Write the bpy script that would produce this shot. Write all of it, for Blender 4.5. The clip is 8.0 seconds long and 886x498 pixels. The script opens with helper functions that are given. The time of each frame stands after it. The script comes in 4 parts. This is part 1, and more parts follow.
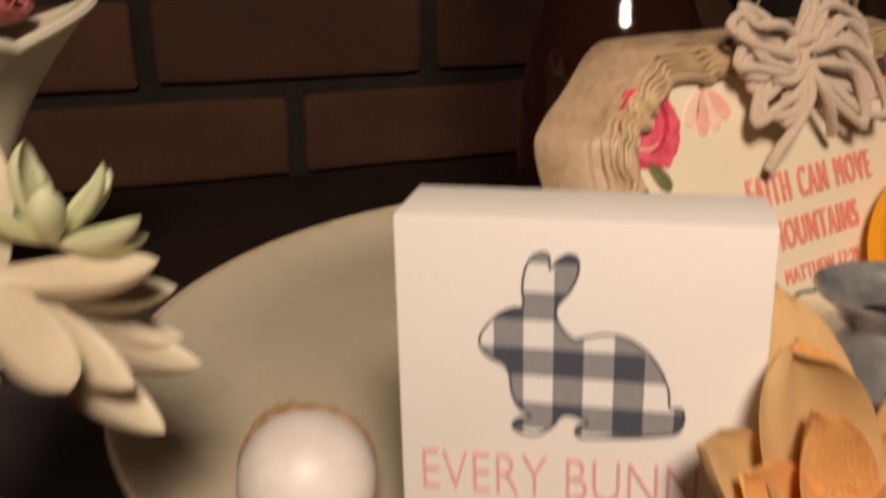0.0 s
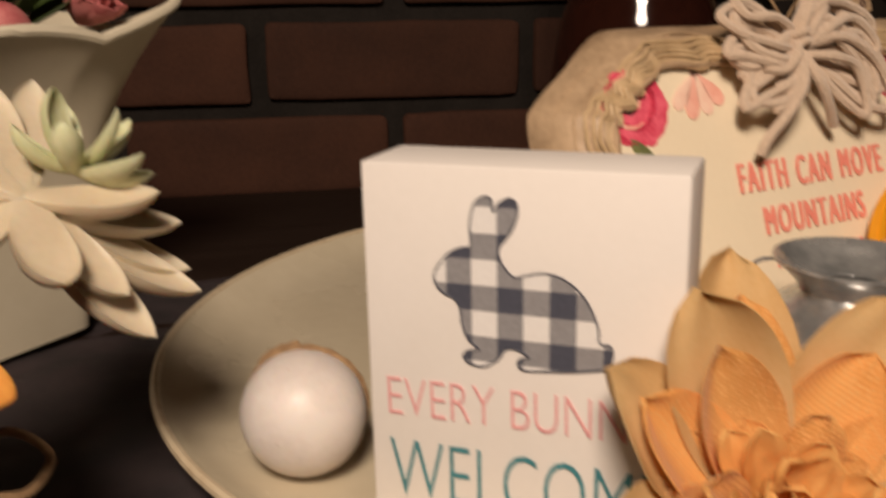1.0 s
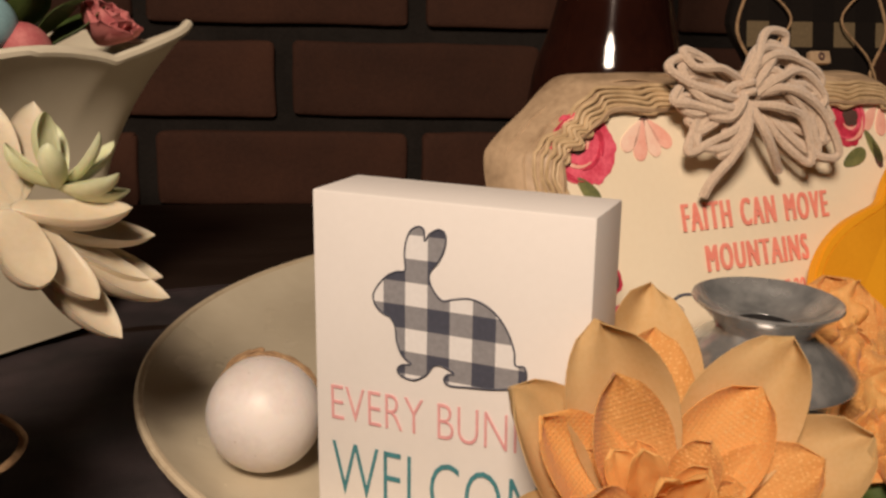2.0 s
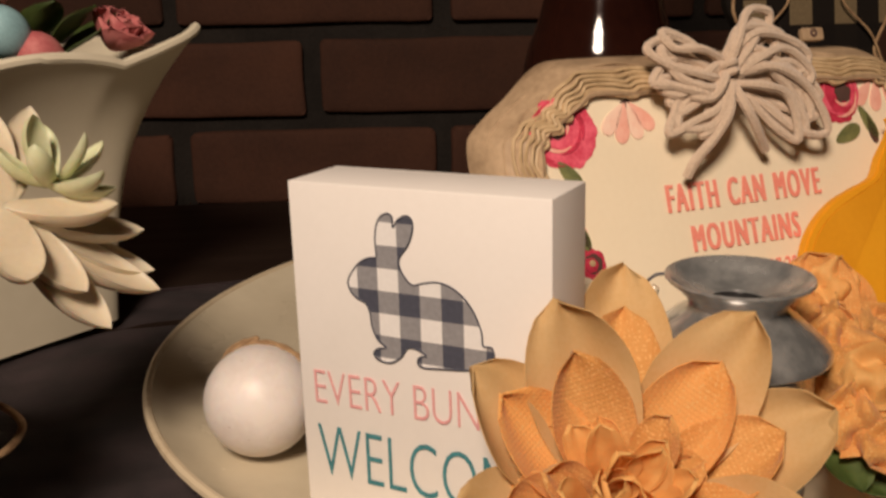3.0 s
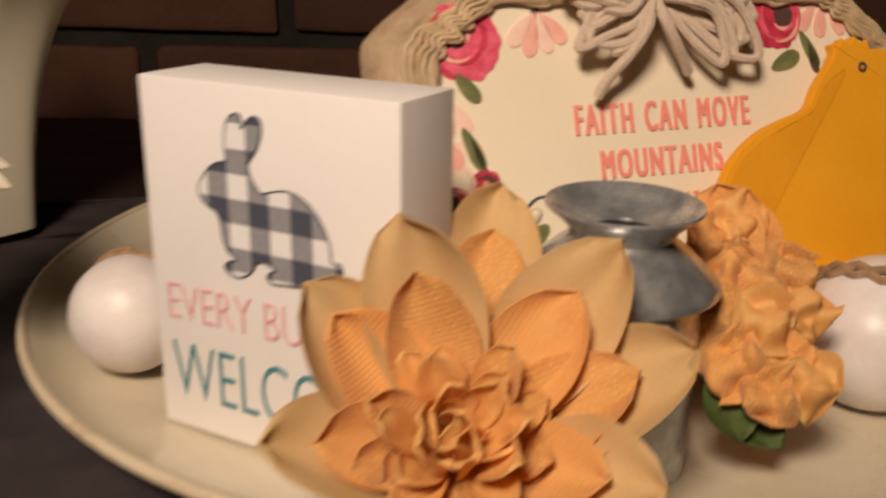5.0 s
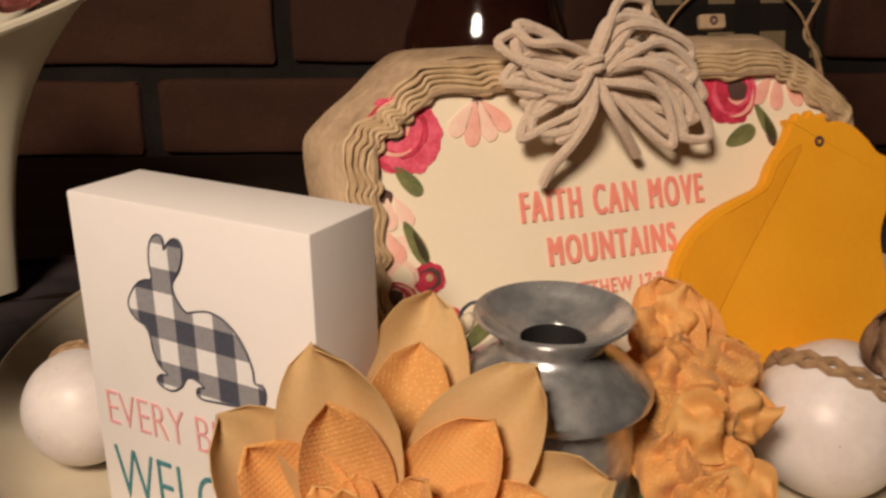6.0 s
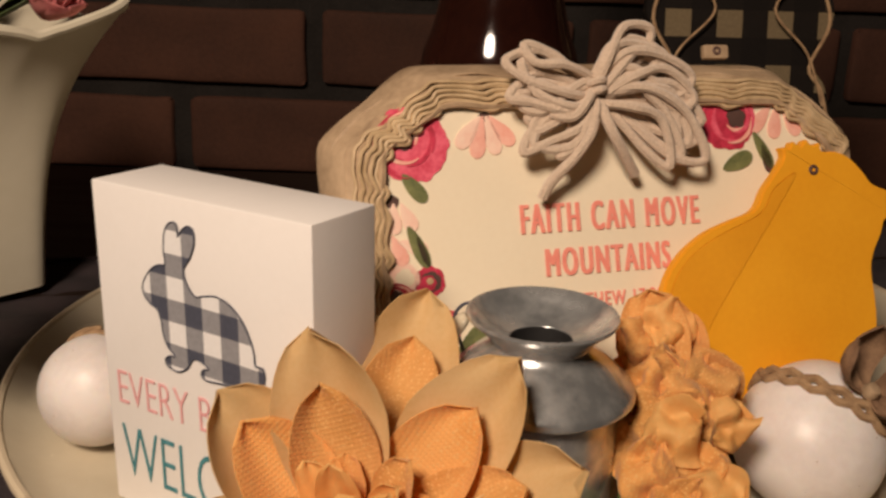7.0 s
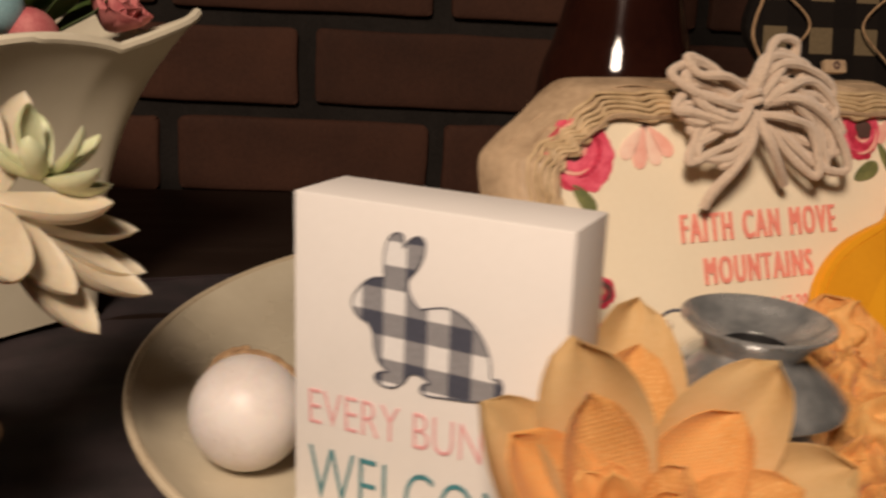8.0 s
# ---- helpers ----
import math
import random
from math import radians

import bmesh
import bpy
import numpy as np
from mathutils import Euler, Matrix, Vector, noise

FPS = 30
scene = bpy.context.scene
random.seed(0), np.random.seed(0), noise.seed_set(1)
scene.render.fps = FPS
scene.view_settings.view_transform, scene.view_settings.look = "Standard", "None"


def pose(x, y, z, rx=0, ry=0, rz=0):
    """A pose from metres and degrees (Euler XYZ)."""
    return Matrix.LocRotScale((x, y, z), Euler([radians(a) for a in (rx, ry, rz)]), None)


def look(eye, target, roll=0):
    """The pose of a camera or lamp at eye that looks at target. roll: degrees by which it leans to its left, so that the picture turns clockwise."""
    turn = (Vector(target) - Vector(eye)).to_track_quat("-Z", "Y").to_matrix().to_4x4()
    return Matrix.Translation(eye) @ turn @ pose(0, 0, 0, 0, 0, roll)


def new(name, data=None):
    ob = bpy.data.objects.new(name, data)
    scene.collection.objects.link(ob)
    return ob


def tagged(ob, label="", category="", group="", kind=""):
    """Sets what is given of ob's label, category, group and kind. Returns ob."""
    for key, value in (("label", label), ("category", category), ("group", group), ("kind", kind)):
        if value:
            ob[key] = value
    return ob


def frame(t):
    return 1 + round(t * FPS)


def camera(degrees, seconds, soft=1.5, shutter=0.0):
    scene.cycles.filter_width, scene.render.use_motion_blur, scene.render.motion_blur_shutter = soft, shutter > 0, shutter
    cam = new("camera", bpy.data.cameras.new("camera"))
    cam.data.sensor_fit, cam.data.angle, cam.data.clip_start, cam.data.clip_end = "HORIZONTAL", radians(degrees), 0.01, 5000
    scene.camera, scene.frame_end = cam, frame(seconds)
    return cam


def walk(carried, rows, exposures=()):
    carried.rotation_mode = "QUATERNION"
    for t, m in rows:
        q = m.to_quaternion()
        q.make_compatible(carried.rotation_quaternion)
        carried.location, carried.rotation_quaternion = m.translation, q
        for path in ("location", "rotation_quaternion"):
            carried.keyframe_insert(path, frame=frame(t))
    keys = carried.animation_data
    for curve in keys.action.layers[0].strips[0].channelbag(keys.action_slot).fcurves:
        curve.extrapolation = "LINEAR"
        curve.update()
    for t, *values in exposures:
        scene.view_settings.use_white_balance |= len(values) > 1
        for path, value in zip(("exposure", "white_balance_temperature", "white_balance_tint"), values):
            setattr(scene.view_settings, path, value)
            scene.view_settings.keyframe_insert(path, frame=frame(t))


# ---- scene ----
cam = camera(49.5, 8.0, soft=2.6, shutter=0.5)
PATH = [
    (0, (0.0495, -0.1825, 0.1602), (-0.3614, 1.6661, -0.4833), -0.34),
    (0.2, (0.0564, -0.2016, 0.1533), (-0.4073, 1.6229, -0.5219), 0.87),
    (0.5, (0.0727, -0.2390, 0.1548), (-0.4781, 1.5964, -0.4180), 4.25),
    (0.6, (0.0772, -0.2404, 0.1598), (-0.5333, 1.5681, -0.4374), 3.34),
    (0.8, (0.0847, -0.2238, 0.1523), (-0.6289, 1.5636, -0.3915), 0.19),
    (1, (0.0968, -0.2002, 0.1462), (-0.5993, 1.5905, -0.4095), -0.48),
    (1.2, (0.1083, -0.2001, 0.1397), (-0.5739, 1.5869, -0.4443), 0.64),
    (1.5, (0.1190, -0.2072, 0.1494), (-0.5856, 1.5854, -0.3892), 0.88),
    (1.7, (0.1213, -0.2100, 0.1528), (-0.6121, 1.5739, -0.3763), 1.35),
    (2.8, (0.1543, -0.2096, 0.1607), (-0.7398, 1.4959, -0.3796), -0.28),
    (3, (0.1535, -0.2061, 0.1552), (-0.7399, 1.4993, -0.3863), -0.96),
    (3.2, (0.1539, -0.1999, 0.1540), (-0.7393, 1.4741, -0.4783), -0.90),
    (3.5, (0.1582, -0.1937, 0.1544), (-0.7366, 1.4487, -0.5540), -1.45),
    (3.8, (0.1616, -0.1899, 0.1482), (-0.7329, 1.4406, -0.5878), -0.85),
    (4, (0.1608, -0.1909, 0.1425), (-0.7137, 1.4516, -0.5906), 0.56),
    (4.2, (0.1601, -0.1876, 0.1377), (-0.7053, 1.4597, -0.5954), 1.28),
    (4.5, (0.1721, -0.1945, 0.1480), (-0.7350, 1.4576, -0.5210), 1.20),
    (4.7, (0.1748, -0.1953, 0.1396), (-0.7255, 1.4742, -0.4948), 2.39),
    (5, (0.1796, -0.1716, 0.1434), (-0.7247, 1.4844, -0.5200), 1.61),
    (5.2, (0.1822, -0.1486, 0.1506), (-0.7533, 1.4719, -0.5557), 1.02),
    (6.3, (0.2045, -0.1499, 0.1728), (-0.7592, 1.4743, -0.4857), 0.01),
    (6.5, (0.2087, -0.1583, 0.1702), (-0.7730, 1.4905, -0.3932), 2.05),
    (6.7, (0.2082, -0.1521, 0.1681), (-0.7697, 1.4722, -0.4685), 2.59),
    (7, (0.2109, -0.1581, 0.1674), (-0.8118, 1.4469, -0.4475), 2.01),
    (7.2, (0.2071, -0.1613, 0.1644), (-0.8115, 1.4433, -0.4582), 2.99),
    (7.5, (0.2004, -0.1730, 0.1708), (-0.8305, 1.4316, -0.4311), 2.77),
    (7.8, (0.1681, -0.1863, 0.1656), (-0.7687, 1.4828, -0.4142), 2.66),
    (8, (0.1387, -0.1986, 0.1598), (-0.7041, 1.5268, -0.3994), 3.02),
]
walk(cam, [(t, look(eye, target, roll)) for t, eye, target, roll in PATH])

# ---- light ----
world = bpy.data.worlds.new("world")
world.use_nodes = True
world.node_tree.nodes["Background"].inputs[0].default_value = (1.0, 0.80, 0.60, 1)
world.node_tree.nodes["Background"].inputs[1].default_value = 0.01
scene.world = world


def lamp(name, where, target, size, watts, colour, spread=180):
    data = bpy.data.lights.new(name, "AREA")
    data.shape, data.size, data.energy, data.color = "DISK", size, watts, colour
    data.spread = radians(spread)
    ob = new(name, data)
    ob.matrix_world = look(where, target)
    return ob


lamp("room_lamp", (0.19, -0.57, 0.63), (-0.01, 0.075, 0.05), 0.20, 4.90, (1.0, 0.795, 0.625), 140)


# ---- materials ----
def mat(name, col, col2=None, rough=0.6, metal=0.0, scale=60.0, fine=900.0, bump=0.15, depth=0.0006, rand=0.0, island=False,
        sheen=0.0, coat=0.0, sub=0.0, trans=0.0, stretch=(1, 1, 1), contrast=(0.35, 0.65), weave=0.0, speck=None):
    m = bpy.data.materials.new(name)
    m.use_nodes = True
    nt = m.node_tree
    N, L = nt.nodes, nt.links
    b = N["Principled BSDF"]
    col2 = col2 or tuple(c * 0.72 for c in col)
    tc = N.new("ShaderNodeTexCoord")
    mp = N.new("ShaderNodeMapping")
    mp.inputs["Scale"].default_value = stretch
    L.new(tc.outputs["Object"], mp.inputs[0])
    n1 = N.new("ShaderNodeTexNoise")
    n1.inputs["Scale"].default_value, n1.inputs["Detail"].default_value = scale, 6
    n2 = N.new("ShaderNodeTexNoise")
    n2.inputs["Scale"].default_value, n2.inputs["Detail"].default_value = fine, 3
    L.new(mp.outputs[0], n1.inputs[0])
    L.new(mp.outputs[0], n2.inputs[0])
    r = N.new("ShaderNodeValToRGB")
    r.color_ramp.elements[0].position, r.color_ramp.elements[1].position = contrast
    r.color_ramp.elements[0].color, r.color_ramp.elements[1].color = (*col2, 1), (*col, 1)
    mixf = N.new("ShaderNodeMath")
    mixf.operation = "MULTIPLY_ADD"
    mixf.inputs[1].default_value, mixf.inputs[2].default_value = 0.35, -0.175
    L.new(n2.outputs[0], mixf.inputs[0])
    add = N.new("ShaderNodeMath")
    L.new(n1.outputs[0], add.inputs[0])
    L.new(mixf.outputs[0], add.inputs[1])
    L.new(add.outputs[0], r.inputs[0])
    out = r.outputs[0]
    if rand:
        hsv = N.new("ShaderNodeHueSaturation")
        src = N.new("ShaderNodeNewGeometry") if island else N.new("ShaderNodeObjectInfo")
        ma = N.new("ShaderNodeMath")
        ma.operation = "MULTIPLY_ADD"
        ma.inputs[1].default_value, ma.inputs[2].default_value = 2 * rand, 1 - rand
        L.new(src.outputs["Random Per Island" if island else "Random"], ma.inputs[0])
        L.new(ma.outputs[0], hsv.inputs["Value"])
        L.new(out, hsv.inputs["Color"])
        out = hsv.outputs[0]
    if speck:
        vo = N.new("ShaderNodeTexVoronoi")
        vo.inputs["Scale"].default_value = speck[1]
        L.new(tc.outputs["Object"], vo.inputs["Vector"])
        lt = N.new("ShaderNodeMath")
        lt.operation = "LESS_THAN"
        lt.inputs[1].default_value = speck[2]
        L.new(vo.outputs["Distance"], lt.inputs[0])
        mx = N.new("ShaderNodeMixRGB")
        mx.inputs[2].default_value = (*speck[0], 1)
        L.new(lt.outputs[0], mx.inputs[0])
        L.new(out, mx.inputs[1])
        out = mx.outputs[0]
    L.new(out, b.inputs["Base Color"])
    rr = N.new("ShaderNodeMath")
    rr.operation = "MULTIPLY_ADD"
    rr.inputs[1].default_value, rr.inputs[2].default_value = 0.25, rough - 0.12
    rr.use_clamp = True
    L.new(n1.outputs[0], rr.inputs[0])
    L.new(rr.outputs[0], b.inputs["Roughness"])
    b.inputs["Metallic"].default_value = metal
    b.inputs["Sheen Weight"].default_value = sheen
    b.inputs["Coat Weight"].default_value = coat
    b.inputs["Coat Roughness"].default_value = 0.15
    if sub:
        b.inputs["Subsurface Weight"].default_value = sub
        b.inputs["Subsurface Radius"].default_value = (0.004, 0.002, 0.001)
        b.inputs["Subsurface Scale"].default_value = 1.0
    height = add.outputs[0]
    if weave:
        w1 = N.new("ShaderNodeTexWave")
        w2 = N.new("ShaderNodeTexWave")
        w1.bands_direction, w2.bands_direction = "X", "Y"
        for w in (w1, w2):
            w.inputs["Scale"].default_value = weave
            w.inputs["Distortion"].default_value = 0.6
            L.new(tc.outputs["Object"], w.inputs[0])
        wm = N.new("ShaderNodeMath")
        wm.operation = "MAXIMUM"
        L.new(w1.outputs["Fac"], wm.inputs[0])
        L.new(w2.outputs["Fac"], wm.inputs[1])
        wa = N.new("ShaderNodeMath")
        L.new(wm.outputs[0], wa.inputs[0])
        L.new(height, wa.inputs[1])
        height = wa.outputs[0]
    bp = N.new("ShaderNodeBump")
    bp.inputs["Strength"].default_value, bp.inputs["Distance"].default_value = bump, depth
    L.new(height, bp.inputs["Height"])
    L.new(bp.outputs[0], b.inputs["Normal"])
    if trans:
        t = N.new("ShaderNodeBsdfTranslucent")
        L.new(out, t.inputs[0])
        mix = N.new("ShaderNodeMixShader")
        mix.inputs[0].default_value = trans
        L.new(b.outputs[0], mix.inputs[1])
        L.new(t.outputs[0], mix.inputs[2])
        L.new(mix.outputs[0], N["Material Output"].inputs[0])
    return m


def checks(name, size, colours, shift=(0, 0)):
    """A woven gingham: two crossing bands, in the x and z of the object."""
    m = bpy.data.materials.new(name)
    m.use_nodes = True
    N, L = m.node_tree.nodes, m.node_tree.links
    b = N["Principled BSDF"]
    tc = N.new("ShaderNodeTexCoord")
    sep = N.new("ShaderNodeSeparateXYZ")
    L.new(tc.outputs["Object"], sep.inputs[0])
    bands = []
    for axis, off in (("X", shift[0]), ("Z", shift[1])):
        ad = N.new("ShaderNodeMath")
        ad.inputs[1].default_value = off
        md = N.new("ShaderNodeMath")
        md.operation = "FLOORED_MODULO"
        md.inputs[1].default_value = 2 * size
        gt = N.new("ShaderNodeMath")
        gt.operation = "GREATER_THAN"
        gt.inputs[1].default_value = size
        L.new(sep.outputs[axis], ad.inputs[0])
        L.new(ad.outputs[0], md.inputs[0])
        L.new(md.outputs[0], gt.inputs[0])
        bands.append(gt)
    s = N.new("ShaderNodeMath")
    L.new(bands[0].outputs[0], s.inputs[0])
    L.new(bands[1].outputs[0], s.inputs[1])
    h = N.new("ShaderNodeMath")
    h.operation = "MULTIPLY"
    h.inputs[1].default_value = 0.5
    L.new(s.outputs[0], h.inputs[0])
    r = N.new("ShaderNodeValToRGB")
    r.color_ramp.interpolation = "CONSTANT"
    r.color_ramp.elements[0].color = (*colours[0], 1)
    r.color_ramp.elements[1].position, r.color_ramp.elements[1].color = 0.75, (*colours[2], 1)
    e = r.color_ramp.elements.new(0.25)
    e.color = (*colours[1], 1)
    L.new(h.outputs[0], r.inputs[0])
    no = N.new("ShaderNodeTexNoise")
    no.inputs["Scale"].default_value = 700
    L.new(tc.outputs["Object"], no.inputs[0])
    mx = N.new("ShaderNodeMixRGB")
    mx.blend_type = "OVERLAY"
    mx.inputs[0].default_value = 0.25
    L.new(r.outputs[0], mx.inputs[1])
    L.new(no.outputs[0], mx.inputs[2])
    L.new(mx.outputs[0], b.inputs["Base Color"])
    b.inputs["Roughness"].default_value = 0.75
    return m


M_BRICK = mat("brick_clay", (0.080, 0.0335, 0.0205), (0.050, 0.0205, 0.0125), 0.85, scale=18, fine=260, bump=0.5, depth=0.003, rand=0.22, contrast=(0.3, 0.7))
M_MORTAR = mat("dark_mortar", (0.030, 0.025, 0.022), (0.018, 0.015, 0.013), 0.95, scale=25, fine=300, bump=0.6, depth=0.004)
M_WALL = mat("painted_plaster", (0.62, 0.52, 0.40), None, 0.8, scale=3, fine=120, contrast=(0.1, 0.6))
M_CLOTH = mat("dark_runner", (0.041, 0.0245, 0.0275), (0.017, 0.0102, 0.0122), 0.9, scale=45, fine=1500, bump=0.6, depth=0.0008, sheen=0.05, weave=420,
              speck=((0.15, 0.11, 0.11), 700, 0.12))
M_TABLE = mat("table_wood", (0.028, 0.017, 0.012), None, 0.5, scale=8, stretch=(1, 8, 8))
M_GLAZE = mat("cream_glaze", (0.70, 0.625, 0.475), (0.60, 0.525, 0.385), 0.26, scale=14, fine=160, bump=0.05, depth=0.001, coat=0.35, contrast=(0.25, 0.75))
M_RIM = mat("worn_glaze_edge", (0.62, 0.52, 0.37), (0.40, 0.28, 0.16), 0.4, scale=45, fine=300, contrast=(0.25, 0.5))
M_VASE = mat("vase_glaze", (0.80, 0.73, 0.575), (0.74, 0.67, 0.515), 0.42, scale=10, fine=120, bump=0.05, depth=0.001, coat=0.15)
M_PAINT = mat("white_wood_paint", (0.84, 0.80, 0.77), (0.79, 0.75, 0.715), 0.62, scale=22, fine=520, bump=0.12, depth=0.0005, contrast=(0.2, 0.7))
M_PINK = mat("pink_ink", (0.80, 0.40, 0.40), (0.72, 0.34, 0.35), 0.7, scale=400)
M_TEAL = mat("teal_ink", (0.06, 0.25, 0.29), (0.045, 0.19, 0.22), 0.7, scale=400)
M_NAVY = mat("navy_ink", (0.075, 0.08, 0.11), None, 0.7, scale=400)
M_GINGHAM = checks("gingham_print", 0.00625, ((0.80, 0.78, 0.77), (0.27, 0.265, 0.28), (0.065, 0.07, 0.10)), (0.01025, 0.00295))
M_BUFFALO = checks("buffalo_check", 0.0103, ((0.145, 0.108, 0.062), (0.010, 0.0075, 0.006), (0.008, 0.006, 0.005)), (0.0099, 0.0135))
M_EGG = mat("matte_egg_paint", (0.80, 0.745, 0.715), (0.70, 0.635, 0.605), 0.42, scale=60, fine=420, bump=0.22, depth=0.0007, sub=0.15, speck=((0.42, 0.32, 0.25), 240, 0.055))
M_JUTE = mat("jute_twine", (0.40, 0.26, 0.14), (0.24, 0.145, 0.075), 0.9, scale=300, fine=1800, bump=0.8, depth=0.0006)
M_BROWN = mat("brown_ribbon", (0.30, 0.18, 0.10), (0.18, 0.10, 0.055), 0.8, scale=200, fine=1600, bump=0.5, depth=0.0004, weave=900)
M_YARN = mat("greige_yarn", (0.72, 0.565, 0.43), (0.60, 0.455, 0.335), 0.95, scale=1300, fine=2600, bump=0.9, depth=0.0007, sheen=0.4)
M_PETAL = mat("orange_burlap_petal", (0.88, 0.49, 0.16), (0.80, 0.40, 0.105), 0.75, scale=70, fine=1100, bump=0.35, depth=0.0004, rand=0.10, weave=300, trans=0.34, sheen=0.2, contrast=(0.3, 0.65), speck=((0.93, 0.58, 0.22), 950, 0.30))
M_PALE = mat("pale_linen_petal", (0.80, 0.575, 0.29), (0.72, 0.47, 0.19), 0.75, scale=50, fine=900, bump=0.3, depth=0.0004, rand=0.08, trans=0.36, contrast=(0.3, 0.7))
M_HEART = mat("light_orange_petal", (0.95, 0.62, 0.235), (0.91, 0.52, 0.16), 0.65, scale=80, fine=900, bump=0.3, depth=0.0004, rand=0.06, trans=0.40)
M_LEAF = mat("green_leaf", (0.075, 0.115, 0.025), (0.04, 0.07, 0.014), 0.6, scale=120, fine=700, bump=0.3, trans=0.15)
M_ZINC = mat("galvanised_zinc", (0.60, 0.605, 0.60), (0.40, 0.41, 0.415), 0.24, metal=0.70, scale=75, fine=300, bump=0.30, depth=0.0005, contrast=(0.38, 0.6))
# near-black instead of zinc: the shade down the can's mouth, put into the colour
M_HOLESHADE = mat("can_inside_shade", (0.012, 0.011, 0.011), None, 0.7)
M_CHICK = mat("yellow_felt_paint", (0.88, 0.40, 0.012), (0.80, 0.335, 0.009), 0.62, scale=26, fine=500, bump=0.12, depth=0.0004, contrast=(0.25, 0.7))
# the chick's yellow a step darker, for the shading left of its crease
M_CHICKSHADE = mat("yellow_paint_shade", (0.82, 0.355, 0.010), (0.75, 0.31, 0.008), 0.62, scale=26, fine=500, bump=0.12, depth=0.0004)
M_BARK = mat("carved_wood_edge", (0.54, 0.39, 0.25), (0.30, 0.205, 0.125), 0.42, scale=45, fine=420, bump=0.4, depth=0.0010, contrast=(0.32, 0.68), stretch=(1, 1, 1))
M_GILT = mat("gilded_ridge", (0.60, 0.44, 0.26), (0.44, 0.31, 0.17), 0.55, metal=0.0, scale=140, fine=700, bump=0.3)
M_PAPER = mat("cream_board_face", (0.86, 0.76, 0.58), (0.80, 0.69, 0.51), 0.7, scale=16, fine=500, bump=0.05, contrast=(0.2, 0.75))
M_CORAL = mat("coral_ink", (0.88, 0.31, 0.235), (0.83, 0.26, 0.20), 0.7, scale=300, fine=1500)
M_RED = mat("brick_red_print", (0.62, 0.075, 0.05), (0.40, 0.03, 0.03), 0.7, scale=170, fine=900)
M_ROSE = mat("crimson_print", (0.60, 0.035, 0.085), (0.34, 0.012, 0.035), 0.7, scale=170, fine=900, contrast=(0.35, 0.6))
M_ROSELIT = mat("rose_print", (0.80, 0.13, 0.20), (0.62, 0.05, 0.10), 0.7, scale=220, fine=900)
M_BLUSH = mat("blush_print", (0.88, 0.50, 0.40), (0.80, 0.36, 0.28), 0.7, scale=160, fine=900)
M_PEACH = mat("peach_print", (0.90, 0.66, 0.53), (0.85, 0.53, 0.42), 0.7, scale=160, fine=900)
M_SAGE = mat("sage_print", (0.20, 0.21, 0.075), (0.10, 0.115, 0.04), 0.7, scale=150, fine=900)
M_DARKP = mat("dark_print", (0.10, 0.05, 0.04), None, 0.7)
M_SUCW = mat("white_succulent", (0.65, 0.56, 0.42), (0.55, 0.46, 0.33), 0.5, scale=40, fine=500, bump=0.12, sub=0.25, contrast=(0.25, 0.7))
M_SUCG = mat("pale_green_succulent", (0.66, 0.66, 0.45), (0.54, 0.57, 0.32), 0.5, scale=60, fine=500, bump=0.1, sub=0.2)
M_SUCL = mat("lime_succulent", (0.46, 0.44, 0.06), (0.26, 0.29, 0.025), 0.45, scale=50, fine=500, bump=0.1, sub=0.2)
M_SUCO = mat("amber_succulent", (0.78, 0.36, 0.08), (0.58, 0.20, 0.035), 0.5, scale=55, fine=500, bump=0.1, sub=0.2)
M_POT = mat("brown_burlap_pot", (0.34, 0.25, 0.16), (0.22, 0.15, 0.09), 0.85, scale=60, fine=900, bump=0.5, weave=300)
M_BOTTLE = mat("oxblood_gloss", (0.022, 0.0065, 0.004), (0.013, 0.004, 0.003), 0.08, scale=30, fine=300, bump=0.02)
M_FLOWERP = mat("pink_silk", (0.78, 0.28, 0.27), (0.60, 0.15, 0.16), 0.7, scale=120, trans=0.2)
M_BLUE = mat("pale_blue_paint", (0.36, 0.60, 0.66), None, 0.35, scale=60)
M_ORANGE = mat("coral_orange_paint", (0.86, 0.26, 0.08), None, 0.4, scale=60)
M_WOOD = mat("floor_wood", (0.22, 0.13, 0.07), None, 0.5, scale=6, stretch=(1, 9, 1))
# rough cloth, clay and paint with little sheen
for m, level in ((M_CLOTH, 0.25), (M_BRICK, 0.3), (M_MORTAR, 0.2), (M_BUFFALO, 0.12), (M_TABLE, 0.3)):
    m.node_tree.nodes["Principled BSDF"].inputs["Specular IOR Level"].default_value = level


# ---- building helpers ----
def thing(name, m, label, category, group="", kind=""):
    ob = new(name)
    ob.matrix_world = m
    ob.empty_display_size = 0.02
    return tagged(ob, label, category, group, kind)


def part(name, bm, material, parent=None, label="", m=None, smooth=True):
    """Links a bmesh as one mesh object under a thing or a part."""
    me = bpy.data.meshes.new(name)
    bmesh.ops.recalc_face_normals(bm, faces=bm.faces)
    if smooth:
        for f in bm.faces:
            f.smooth = True
        for e in bm.edges:
            if len(e.link_faces) == 2 and e.calc_face_angle(0) > 0.7:
                e.smooth = False
    bm.to_mesh(me)
    bm.free()
    me.materials.append(material)
    return linked(name, me, parent, label, m)


def linked(name, me, parent=None, label="", m=None):
    ob = new(name, me)
    if parent:
        ob.parent = parent
    if m is not None:
        ob.matrix_local = m
    if label:
        tagged(ob, label)
    return ob


